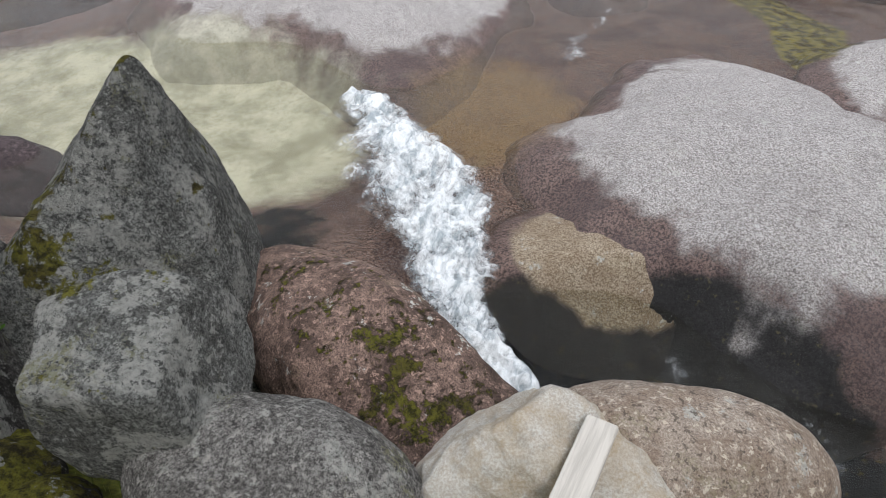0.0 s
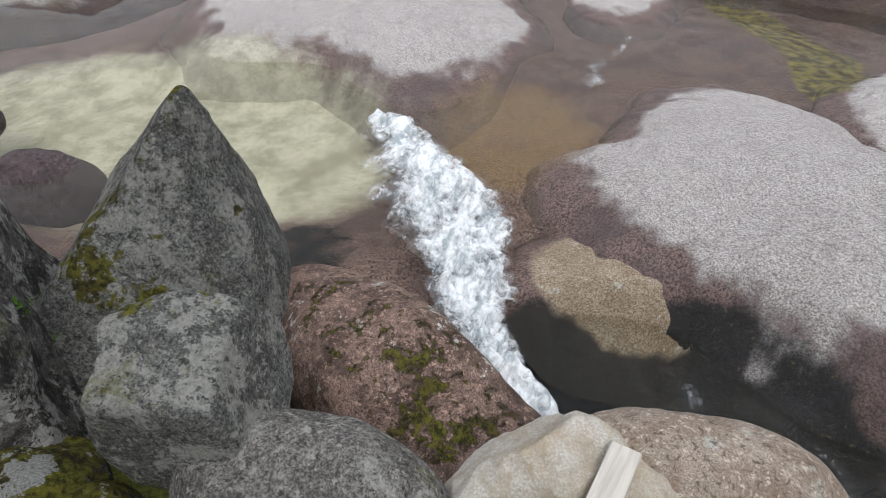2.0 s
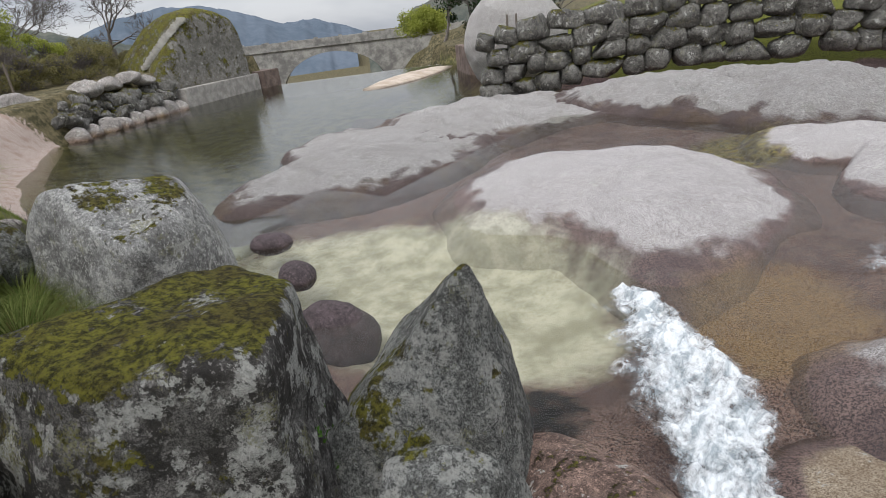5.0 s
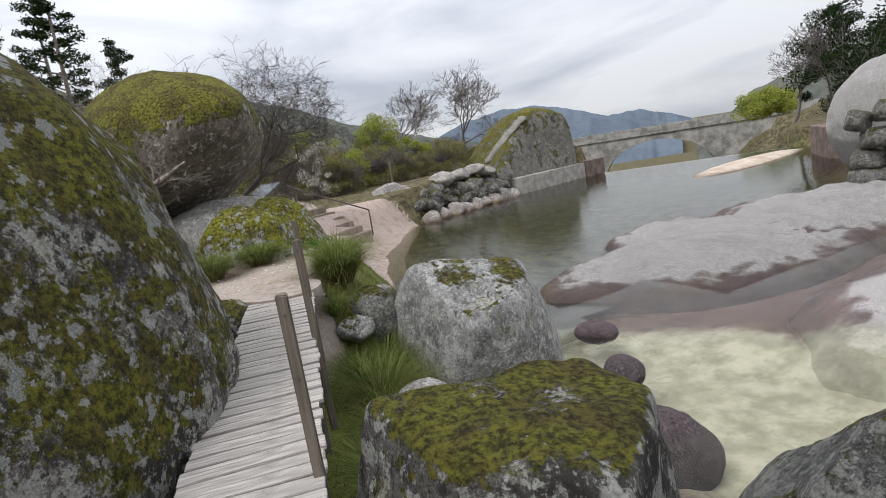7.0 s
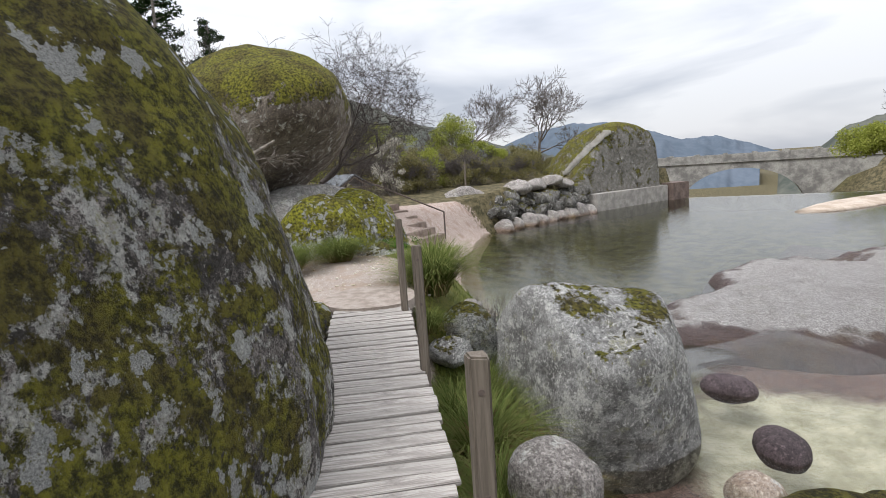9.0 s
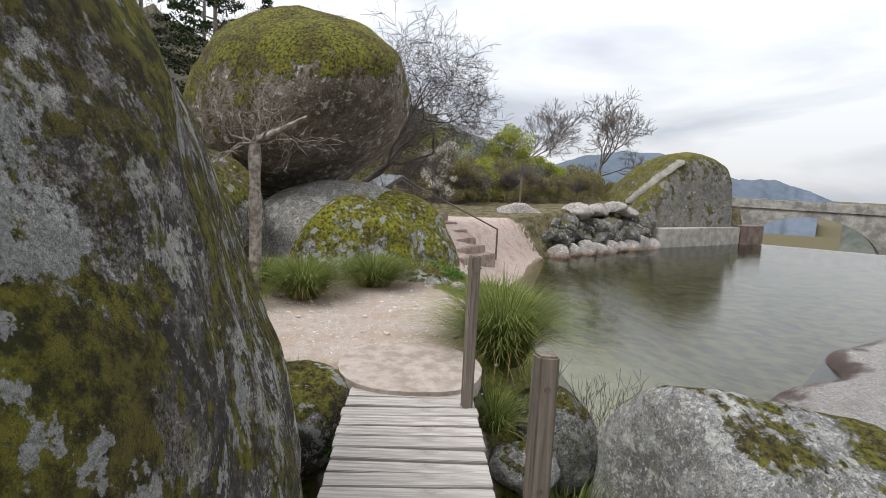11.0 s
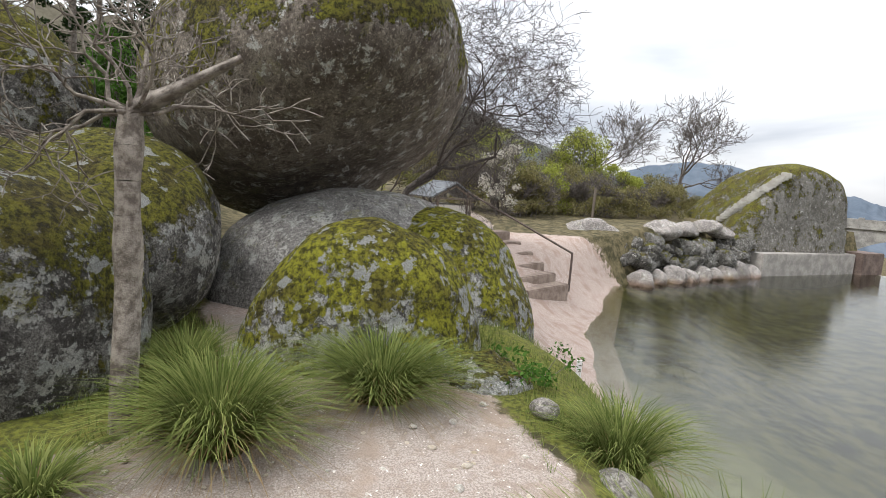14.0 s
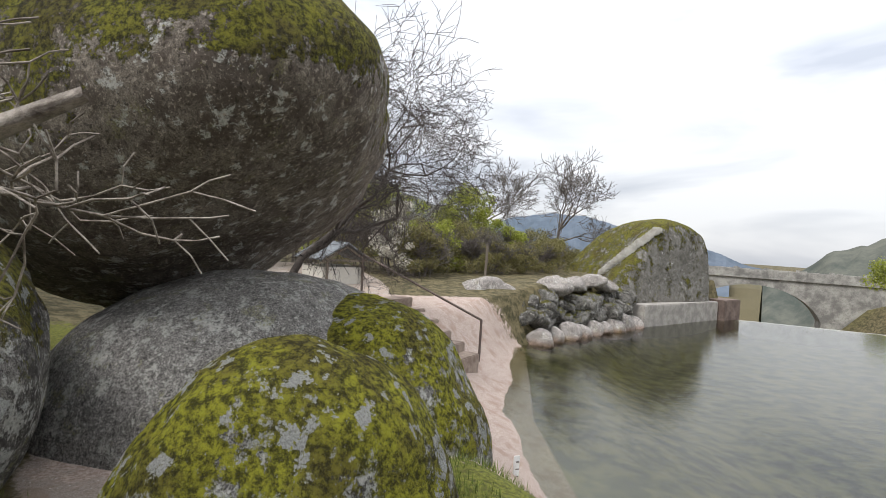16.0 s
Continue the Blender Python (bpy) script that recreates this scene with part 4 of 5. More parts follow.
boulder("low_rock", (-12.1, 2.15, 1.95), (0.55, 0.5, 0.35), M_MOSSY_SOFT, 20, "low grey rock with moss at the foot of a mound", seed=39, n=40, rough=0.08)

# ---- boardwalk ----
rng = random.Random(5)
walk_thing = new("boardwalk")
BW_A, BW_B = Vector((2.9, -0.83, 2.0)), Vector((-7.53, 1.12, 2.1))
bw_dir = (BW_B - BW_A).normalized()
bw_yaw = math.degrees(math.atan2(bw_dir.y, bw_dir.x))
length = (BW_B - BW_A).length
s = 0.0
while s < length:
    w = rng.uniform(0.135, 0.175)
    c = BW_A + bw_dir * (s + w / 2)
    box_part("plank", (w - 0.015, 0.94 + rng.uniform(-0.05, 0.05), 0.035), pose(c.x, c.y, c.z + rng.uniform(-0.006, 0.006), rng.uniform(-0.6, 0.6), rng.uniform(-0.8, 0.8), bw_yaw + rng.uniform(-1.6, 1.6)), M_PLANK, walk_thing, 0.005, 0.004, rng)
    s += w
for off in (-0.33, 0.0, 0.33):
    c = (BW_A + BW_B) / 2 + Vector((-bw_dir.y, bw_dir.x, 0)) * off
    tilt = math.degrees(math.asin(bw_dir.z))
    box_part("beam", (length, 0.09, 0.14), pose(c.x, c.y, c.z - 0.09, 0, -tilt, bw_yaw), M_POST, walk_thing, 0.01)
for k in range(6):
    c = BW_A.lerp(BW_B, (k + 0.5) / 6)
    box_part("support", (0.12, 0.8, 1.2), pose(c.x, c.y, c.z - 0.75, 0, 0, bw_yaw), M_POST, walk_thing, 0.01)
tagged(walk_thing, "weathered grey plank boardwalk crossing a gully", "boardwalk")


def post_thing(x, y, z0, z1, lean, seed):
    r = random.Random(seed)
    e = new("wooden_post")
    e.matrix_basis = pose(x, y, z0, lean[0], lean[1], r.uniform(-12, 12))
    box_part("shaft", (0.075, 0.075, z1 - z0), pose(0, 0, (z1 - z0) / 2), M_POST, e, 0.008, 0.006, r)
    # Dark discs on the post's face give the shade of its bolt holes
    for h in (0.12, 0.5):
        bm = bmesh.new()
        bmesh.ops.create_cone(bm, cap_ends=True, segments=10, radius1=0.012, radius2=0.012, depth=0.006, matrix=pose(0.039, 0, (z1 - z0) - h, 0, 90, 0))
        part("bolt_hole_disc", bm, M_IRON, e, "dark disc for a shaded bolt hole")
    return tagged(e, "weathered square wooden post beside the boardwalk", "post", "boardwalk posts")


post_thing(-2.31, 0.575, 0.9, 3.2, (0, 0, 0), 1)
post_thing(-7.16, 1.47, 1.1, 3.23, (0, 0, 0), 2)
post_thing(-5.15, 1.14, 1.0, 3.18, (0, 0, 0), 3)

# ---- wooden steps ----
steps = new("wooden_steps")
for k in range(7):
    box_part("step", (1.25 + rng.uniform(-0.08, 0.08), 0.36, 0.16), pose(-9.7 - 0.01 * k, -1.02 - 0.235 * k, 2.29 + 0.235 * k, rng.uniform(-2, 2), rng.uniform(-1.5, 1.5), -8 + rng.uniform(-2, 2)), M_SLEEPER, steps, 0.015, 0.01, rng)
tagged(steps, "rough steps of old wooden sleepers", "steps")

# ---- concrete stairs and rail ----
stairs = new("concrete_stairs")
for k in range(6):
    box_part("step", (0.62, 2.1, 0.6), pose(-22.85 - 0.36 * k, 6.2 - 0.29 * k, 0.64 + 0.26 * k, 0, 0, 39), M_STEP, stairs, 0.03, 0.015, rng)
tagged(stairs, "worn brown concrete stairs on the pink slope", "stairs")
rail = new("handrail")
for q0, q1 in (((-23.4, 7.25, 0.7), (-23.4, 7.25, 1.85)), ((-26.9, 4.6, 2.0), (-26.9, 4.6, 3.35))):
    v, f = [], []
    tube(v, f, q0, q1, 0.035, 0.035, 8)
    part("rail_post", mesh_of("rail_post", v, f), M_IRON, rail)
v, f = [], []
tube(v, f, (-23.4, 7.25, 1.85), (-26.9, 4.6, 3.35), 0.035, 0.035, 8)
part("top_rail", mesh_of("top_rail", v, f), M_IRON, rail)
tagged(rail, "thin rusty iron handrail along the concrete stairs", "handrail")

# ---- split rock, pillar, weir ----
boulder("split_boulder", (-38.2, 24.9, 1.8), (5.2, 6.0, 4.2), M_SPLIT, 0, "great moss-topped rock with steps cut up its side", seed=41, n=120, p=10, rough=0.035,
        planes=((0.97, 0.22, 0.08, 2.7), (-0.1, -0.75, 0.66, 3.3), (0.2, 0.96, 0.12, 4.2)))
bm = bmesh.new()
box_bm(bm, 0.9, 8.6, 1.9, pose(-35.2, 25.0, 0.2, 0, 0, 20), 0.05)
tagged(part("concrete_apron", bm, M_CONCRETE), "low concrete wall at the foot of the great rock", "wall", kind="structure")
bm = bmesh.new()
box_bm(bm, 1.8, 2.3, 2.4, pose(-37.2, 30.2, 0.05, 0, 0, 20), 0.05)
tagged(part("weir_pillar", bm, M_PILLAR), "square dark stained pillar at the end of the weir", "pillar", kind="structure")
bm = bmesh.new()
box_bm(bm, 0.5, 14.5, 3.6, pose(-32.4, 35.9, -1.84, 0, 0, -42.0), 0.05)
tagged(part("weir_wall", bm, M_CONCRETE), "concrete weir holding the pool", "weir", kind="structure")
boulder("sandbar", (-24.4, 33.0, 0.0), (1.5, 6.6, 0.24), M_SANDBAR, 12, "low bare sandbar in the pool", "sandbar", seed=43, n=40, rough=0.05)

# ---- shore stones ----
rs = random.Random(9)
SH = [(-29.2, 12.6), (-29.9, 13.6), (-30.4, 14.6), (-30.9, 15.6), (-31.4, 16.6), (-31.9, 17.5), (-32.4, 18.4), (-33.0, 19.4), (-33.4, 20.3)]
for k, (x, y) in enumerate(SH):
    r = rs.uniform(0.5, 0.8)
    boulder("shore_stone", (x, y, 0.15 + rs.uniform(-0.1, 0.1)), (r, r * 1.05, r * rs.uniform(0.7, 0.95)), M_SHORE, rs.uniform(0, 90), "rounded pinkish stone at the waterline", "stone", "shore stones", seed=50 + k, n=24, p=24, rough=0.08, planes=((rs.uniform(-1, 1), rs.uniform(-1, 1), 0.6, r * 0.6), (rs.uniform(0, 1), rs.uniform(-1, 0), 0.3, r * 0.65), (rs.uniform(-1, 1), rs.uniform(-1, 1), 0.1, r * 0.7)))
wall = new("low_stone_wall")
for k in range(64):
    t = ((k * 7) % 32) / 31
    row = k % 2
    x, y = -29.9 - 4.3 * t + rs.uniform(-0.3, 0.3), 11.9 + 9.2 * t + rs.uniform(-0.25, 0.25)
    r = rs.uniform(0.16, 0.58)
    v, fc = stone_mesh((r * rs.uniform(0.9, 1.5), r * rs.uniform(0.9, 1.4), r * rs.uniform(0.6, 0.95)), rs.uniform(0, 180), seed=80 + k, n=14, p=30, rough=0.12,
                       planes=((rs.uniform(-1, 1), rs.uniform(-1, 1), rs.uniform(-0.2, 1), r * 0.55), (rs.uniform(-1, 1), rs.uniform(-1, 1), 0.4, r * 0.6), (rs.uniform(0, 1), rs.uniform(-1, 0), -0.2, r * 0.65)))
    ob = part("stone", mesh_of("stone", v, fc), M_WALLSTONE, wall)
    ob.matrix_basis = pose(x - 0.3 * row, y, 0.82 + 0.5 * row + rs.uniform(-0.22, 0.22), rs.uniform(-40, 40), rs.uniform(-40, 40), 0)
tagged(wall, "rough dry stone wall with lichen along the shore", "stone wall")
for k, (x, y, z, r) in enumerate(((-32.2, 14.9, 2.1, 0.9), (-33.0, 16.6, 2.15, 0.75), (-33.3, 17.8, 2.35, 0.7), (-33.8, 19.0, 2.05, 0.6), (-31.2, 11.0, 1.75, 1.35))):
    boulder("cap_stone", (x, y, z), (r, r * 1.2, r * 0.5), M_SHORE, rs.uniform(0, 90), "pale flat stone lying on the low wall", "stone", "cap stones", seed=140 + k, n=24, p=20, rough=0.09, planes=((rs.uniform(0, 1), rs.uniform(-1, 1), 0.5, r * 0.5),))

# ---- right dry stone wall ----
bigwall = new("dry_stone_wall")
WA = [(-12.2, 22.4), (-9.0, 24.2), (-4.0, 26.2), (1.5, 27.6), (7.0, 28.6)]
seg_len = [0.0]
for a_, b_ in zip(WA, WA[1:]):
    seg_len.append(seg_len[-1] + math.dist(a_, b_))


def on_wall(s_):
    return np.interp(s_, seg_len, [q[0] for q in WA]), np.interp(s_, seg_len, [q[1] for q in WA])


k = 0
for row in range(4):
    s_ = -0.2 + rs.uniform(0, 0.5)
    while s_ < seg_len[-1]:
        wdt = rs.uniform(0.75, 1.7)
        hgt = rs.uniform(0.7, 0.95)
        x, y = on_wall(s_ + wdt / 2)
        v, fc = stone_mesh((wdt * 0.66, 0.55, hgt * 0.66), 0, seed=200 + k, n=14, p=16, rough=0.08,
                           planes=((rs.uniform(-1, 1), -0.5, rs.uniform(-1, 1), hgt * 0.52), (rs.uniform(-1, 1), -0.3, rs.uniform(-1, 1), hgt * 0.5), (1, -0.2, rs.uniform(-0.3, 0.3), wdt * 0.5), (-1, -0.2, rs.uniform(-0.3, 0.3), wdt * 0.5), (rs.uniform(-0.2, 0.2), -0.1, 1, hgt * 0.5), (0, -0.1, -1, hgt * 0.5)))
        ob = part("stone", mesh_of("stone", v, fc), M_WALLSTONE, bigwall)
        foot = np.interp(s_, (0, 3, 7, 20), (0.0, 0.5, 0.9, 1.1))
        ob.matrix_basis = pose(float(x), float(y), float(foot) + 0.3 + row * 0.74 + rs.uniform(-0.08, 0.08), 0, rs.uniform(-10, 10), 22 + rs.uniform(-6, 6))
        s_ += wdt * 0.98
        k += 1
tagged(bigwall, "high dry stone wall of rough granite blocks", "stone wall")
boulder("wall_end_rock", (-13.2, 27.6, 2.2), (2.6, 2.6, 2.6), M_LEDGE, 0, "pale rounded granite outcrop behind the stone wall", seed=45, n=60, rough=0.05)

# ---- bridge ----
bridge = new("stone_bridge")
bp = Matrix.Translation((-67.9, 67.6, 0)) @ pose(0, 0, 0, 0, 0, 45)


def arch_mesh(half, thick, z_top, z_foot, arches):
    """A wall with arched openings, by columns."""
    v, f = [], []
    cols = np.linspace(-half, half, 240)
    prev = None
    for c in cols:
        low = z_foot
        for ac, ar, crown, spring in arches:
            if abs(c - ac) < ar:
                low = max(low, spring + (crown - spring) * math.sqrt(max(0, 1 - ((c - ac) / ar) ** 2)))
        kx = len(v)
        v += [(c, -thick, low), (c, -thick, z_top), (c, thick, z_top), (c, thick, low)]
        if prev is not None:
            for i in range(4):
                j = (i + 1) % 4
                f.append((prev + i, kx + i, kx + j, prev + j))
        prev = kx
    return mesh_of("bridge_wall", v, f, False)


ob = part("arch_wall", arch_mesh(46, 2.4, 1.35, -34, [(0.4, 8.2, 0.35, -5.5), (21.5, 8.0, 0.2, -5.5), (-20.5, 8.0, 0.2, -5.5)]), M_BRIDGE, bridge)
ob.matrix_basis = bp
for sd in (-2.45, 2.45):
    box_part("cornice", (92, 0.35, 0.28), bp @ pose(0, sd, 1.35), M_BRIDGE, bridge, 0.02)
    box_part("parapet", (92, 0.25, 0.85), bp @ pose(0, sd, 1.95), M_BRIDGE, bridge, 0.02)
    for k in range(24):
        box_part("parapet_post", (0.6, 0.4, 1.1), bp @ pose(-44 + k * 3.85, sd, 2.02), M_BRIDGE, bridge, 0.03)
tagged(bridge, "old grey masonry arch bridge with a low parapet", "bridge")

# ---- hills ----


def ridge(name, dist, crest, material, label, seed, base=-60.0, deep=0.5, wild=0.25):
    """A wooded ridge: bearing and height angle of its crest as seen from the path, at a distance."""
    az = np.linspace(crest[0][0], crest[-1][0], 160)
    order = np.argsort([c[0] for c in crest])
    el = np.interp(az, [crest[i][0] for i in order], [crest[i][1] for i in order])
    q = np.c_[az * 0.4, 0 * az, 0 * az + seed]
    el = el + wild * (0.5 * fbm(q, 1.5, 4, seed, 0.6) + 0.25 * fbm(q, 14, 2, seed + 3, 0.6))
    top = 3.8 + dist * np.tan(np.radians(el))
    rows = []
    for t in np.linspace(0, 1, 14):
        r = dist * (1 - deep * (1 - t) * 0.6) if t < 1 else dist
        z = base + (top - base) * (1 - (1 - t) ** 1.8)
        z = z + dist * 0.004 * fbm(np.c_[az * 1.2, 0 * az + t * 6, 0 * az], 1.0, 3, seed + 9) * (0.2 + t * (1 - t) * 4)
        rows.append(np.c_[-5 + r * np.cos(np.radians(az)), 0.5 + r * np.sin(np.radians(az)), z])
    rows.append(np.c_[-5 + dist * 1.25 * np.cos(np.radians(az)), 0.5 + dist * 1.25 * np.sin(np.radians(az)), 0 * az + base])
    m = len(az)
    i, j = np.meshgrid(np.arange(len(rows) - 1), np.arange(m - 1), indexing="ij")
    k = (i * m + j).ravel()
    return tagged(part(name, mesh_of(name, np.vstack(rows), np.c_[k, k + m, k + m + 1, k + 1]), material), label, "hill", kind="structure")


ridge("backdrop_hill", 1900, [(144, -0.6), (141, 0.2), (139, 0.75), (136.5, 0.85), (134, 0.1), (132, -0.7), (129, -1.4)], M_HILL_HAZE, "distant wooded hill with blue-grey haze in its colour", 3, -140, wild=0.1)
ridge("backdrop_hill", 1300, [(162, -0.5), (158, 0.6), (155, 1.7), (152.9, 2.4), (149.4, 3.0), (146.4, 2.9), (143.6, 2.3), (139.7, 0.9), (136, -0.3), (133, -1.2)], M_HILL_HAZE, "distant rounded hill with blue-grey haze in its colour", 4, -140, wild=0.1)
ridge("backdrop_hill", 420, [(182, 9.0), (175, 8.3), (169, 6.2), (164, 4.1), (160, 2.8), (156, 1.5), (152, 0.4), (146, -1.5)], M_HILL_MID, "brown wooded hillside beyond the trees", 5)
ridge("backdrop_hill", 110, [(240, 10), (222, 10), (207.4, 10.6), (200, 10.9), (194, 12.8), (185, 9.0), (175, 5.5), (168, 3.2), (163, 1.0)], M_HILL_NEAR, "brown scrub hillside above the boulders", 6, -14, wild=1.0)
ridge("backdrop_hill", 240, [(131, -1.8), (128.4, -0.8), (127.2, -0.1), (126, 0.9), (122, 2.3), (117, 3.6), (105, 5.0), (85, 6), (60, 6)], M_HILL_MID, "dark wooded hill beyond the bridge", 7, -50, wild=0.5)
ridge("backdrop_hill", 130, [(60, 5), (30, 6), (0, 7), (-40, 8), (-80, 8), (-120, 10)], M_HILL_NEAR, "scrub hillside on the far bank", 8, -20, wild=1.0)

# ---- trees and shrubs ----


def grow(rng_, base, direction, length_, radius, levels, out, spread=0.55, up=0.12, kids=(2, 3), sides=5, wander=0.22):
    """Recursive limbs; out collects (a, b, ra, rb, level)."""
    pos_, d = Vector(base), Vector(direction).normalized()
    segs = 3 if levels > 1 else 2
    r = radius
    for s_ in range(segs):
        d = (d + Vector((rng_.gauss(0, wander), rng_.gauss(0, wander), rng_.gauss(0, wander) + up))).normalized()
        nxt = pos_ + d * (length_ / segs)
        r2 = r * (0.86 if levels > 0 else 0.6)
        out.append((pos_.copy(), nxt.copy(), r, r2, levels))
        pos_, r = nxt, r2
        if levels > 0 and s_ > 0:
            axis = Vector((rng_.gauss(0, 1), rng_.gauss(0, 1), rng_.gauss(0, 0.5))).normalized()
            side = (d + axis * spread * rng_.uniform(0.9, 1.5)).normalized()
            grow(rng_, pos_, side, length_ * rng_.uniform(0.5, 0.75), r * 0.62, levels - 1, out, spread, up, kids, sides, wander)
    if levels > 0:
        for _ in range(rng_.randint(*kids)):
            axis = Vector((rng_.gauss(0, 1), rng_.gauss(0, 1), rng_.gauss(0, 0.6))).normalized()
            side = (d + axis * spread).normalized()
            grow(rng_, pos_, side, length_ * rng_.uniform(0.6, 0.85), r * 0.72, levels - 1, out, spread, up, kids, sides, wander)


def limbs_mesh(name, segs_, least=0.0):
    v, f = [], []
    for a, b, ra, rb, lv in segs_:
        tube(v, f, a, b, max(ra, least), max(rb, least), 6 if lv > 2 else (4 if lv > 0 else 3))
    return mesh_of(name, v, f)


def bare_tree(name, base, height, seed, label, levels=5, radius=0.16, spread=0.6, lean=(0, 0), least=0.010, material=None, twig=None, up=0.1, first=0.33, wander=0.2):
    r = random.Random(seed)
    e = new(name)
    e.location = base
    out = []
    grow(r, (0, 0, -0.2), (lean[0], lean[1], 1), height * first, radius, levels, out, spread, up, (2, 3), 5, wander)
    top = max(s_[1].z for s_ in out)
    k = height / top
    out = [(a * k, b * k, ra, rb, lv) for a, b, ra, rb, lv in out]
    part("trunk", limbs_mesh("trunk", [s_ for s_ in out if s_[4] >= levels - 1]), material or M_BARK, e)
    part("crown", limbs_mesh("crown", [s_ for s_ in out if s_[4] < levels - 1], least), twig or M_TWIG, e, "bare twigs")
    return tagged(e, label, "tree")


def leaf_cloud(rng_, centres, count, size, flat=0.6):
    """Many small bent leaves scattered round the centres (x, y, z, radius)."""
    n = count
    pick = rng_.integers(0, len(centres), n)
    c = np.array(centres)[pick]
    u = rng_.normal(size=(n, 3))
    u /= np.linalg.norm(u, axis=1)[:, None]
    p = c[:, :3] + u * (c[:, 3] * rng_.uniform(0.15, 1.0, n) ** 0.6)[:, None] * np.array((1, 1, flat))
    a = rng_.normal(size=(n, 3))
    a /= np.linalg.norm(a, axis=1)[:, None]
    b_ = np.cross(a, rng_.normal(size=(n, 3)))
    b_ /= np.linalg.norm(b_, axis=1)[:, None]
    s_ = size * rng_.uniform(0.5, 1.2, n)[:, None]
    v = np.stack([p - a * s_, p + b_ * s_ * 0.45, p + a * s_, p - b_ * s_ * 0.45], axis=1).reshape(-1, 3)
    k = np.arange(n) * 4
    return v, np.c_[k, k + 1, k + 2, k + 3]


def bush(name, base, rx, ry, h, seed, leaf, label, count=5000, size=0.07, clumps=26, twig_levels=3, category="shrub", low=0.15):
    r = random.Random(seed)
    g = np.random.default_rng(seed)
    e = new(name)
    e.location = base
    segs_ = []
    for _ in range(7):
        grow(r, (r.uniform(-0.3, 0.3) * rx, r.uniform(-0.3, 0.3) * ry, -0.1), (r.uniform(-0.6, 0.6), r.uniform(-0.6, 0.6), 1), h * 0.36, 0.012 * h, twig_levels, segs_, 0.5, 0.12)
    part("stem", limbs_mesh("stem", segs_, 0.008), M_TWIG, e)
    cs = []
    for _ in range(clumps):
        a, q, t = r.uniform(0, 2 * math.pi), math.sqrt(r.uniform(0, 1)), r.uniform(low, 1.0)
        w = math.sqrt(max(0.05, 1 - (max(0, t - 0.35) / 0.65) ** 2)) * r.uniform(0.7, 1.1)
        cs.append((rx * q * w * math.cos(a), ry * q * w * math.sin(a), h * t * r.uniform(0.85, 1.05), r.uniform(0.16, 0.34) * min(rx, ry)))
    v, f = leaf_cloud(g, cs, count, size, 0.8)
    part("foliage", mesh_of("foliage", v, f, False), leaf, e)
    return tagged(e, label, category)


def gz(x, y):
    return ground_at(x, y) - 0.05


bare_tree("bare_tree", (-49.5, 24.6, gz(-49.5, 24.6)), 9.0, 3, "bare spreading tree beyond the great rock", 5, 0.19, 0.95, (0.0, 0.15), 0.013, first=0.32)
bare_tree("bare_tree", (-51.5, 17.2, gz(-51.5, 17.2)), 8.6, 8, "bare forked tree behind green shrubs", 5, 0.16, 0.8, (0.05, 0.1), 0.012, first=0.32)
bare_tree("bare_tree", (-54, 13.0, gz(-54, 13)), 7.6, 15, "slender bare tree behind shrubs", 4, 0.11, 0.6, (0, -0.1), 0.010)
bare_tree("bare_tree", (-33.5, 50.5, gz(-33.5, 50.5)), 9.5, 21, "bare tree on the far bank near the weir", 5, 0.17, 0.7, (0.05, 0.1), 0.012, first=0.3)
bare_tree("gnarled_tree", (-21.3, 1.6, gz(-21.3, 1.6)), 6.9, 27, "dark bare gnarled tree behind the balanced boulder", 6, 0.12, 0.95, (0.0, 0.55), 0.0045, M_TWIGDARK, M_TWIGDARK, -0.03, 0.24, 0.34)
bare_tree("gnarled_tree", (-23.2, 0.4, gz(-23.2, 0.4)), 8.4, 33, "dark bare tree rising behind the balanced boulder", 5, 0.13, 0.85, (0, 0.1), 0.005, M_TWIGDARK, M_TWIGDARK, 0.02, 0.28, 0.28)

bush("spring_shrub", (-43.5, 14.6, gz(-43.5, 14.6)), 2.6, 2.6, 5.0, 41, M_LEAF_SPRING, "tall shrub in fresh yellow-green leaf", 15000, 0.085, 60)
bush("spring_shrub", (-44.5, 17.8, gz(-44.5, 17.8)), 2.0, 2.0, 2.9, 42, M_LEAF_SPRING, "shrub in fresh yellow-green leaf", 6000, 0.085)
for k, (x, y, h, w_) in enumerate(((-41, 11.2, 2.6, 1.8), (-42, 20.2, 2.2, 1.8), (-46, 10.0, 3.4, 2.4), (-40.5, 17.0, 1.7, 1.5), (-47, 21.5, 2.6, 2.2), (-44, 22.5, 2.0, 1.6))):
    bush("twiggy_shrub", (x, y, gz(x, y)), w_, w_, h, 50 + k, M_LEAF_OLIVE, "olive brown twiggy shrub", 4500, 0.07, 24)
for k, (x, y, h, w_) in enumerate(((-37, 7.6, 4.2, 2.4), (-38, 4.0, 5.4, 2.8), (-35.5, 1.5, 5.2, 2.8), (-44, 6.0, 5.5, 3.2), (-36, -1.5, 6.5, 3.4), (-33.5, 8.6, 2.2, 1.5), (-36.5, 10.3, 2.4, 1.8))):
    bush("hillside_shrub", (x, y, gz(x, y)), w_, w_, h, 60 + k, M_LEAF_OLIVE if k % 2 else M_LEAF_SPRING, "budding shrub on the slope behind the boulders", 6500, 0.075, 34)
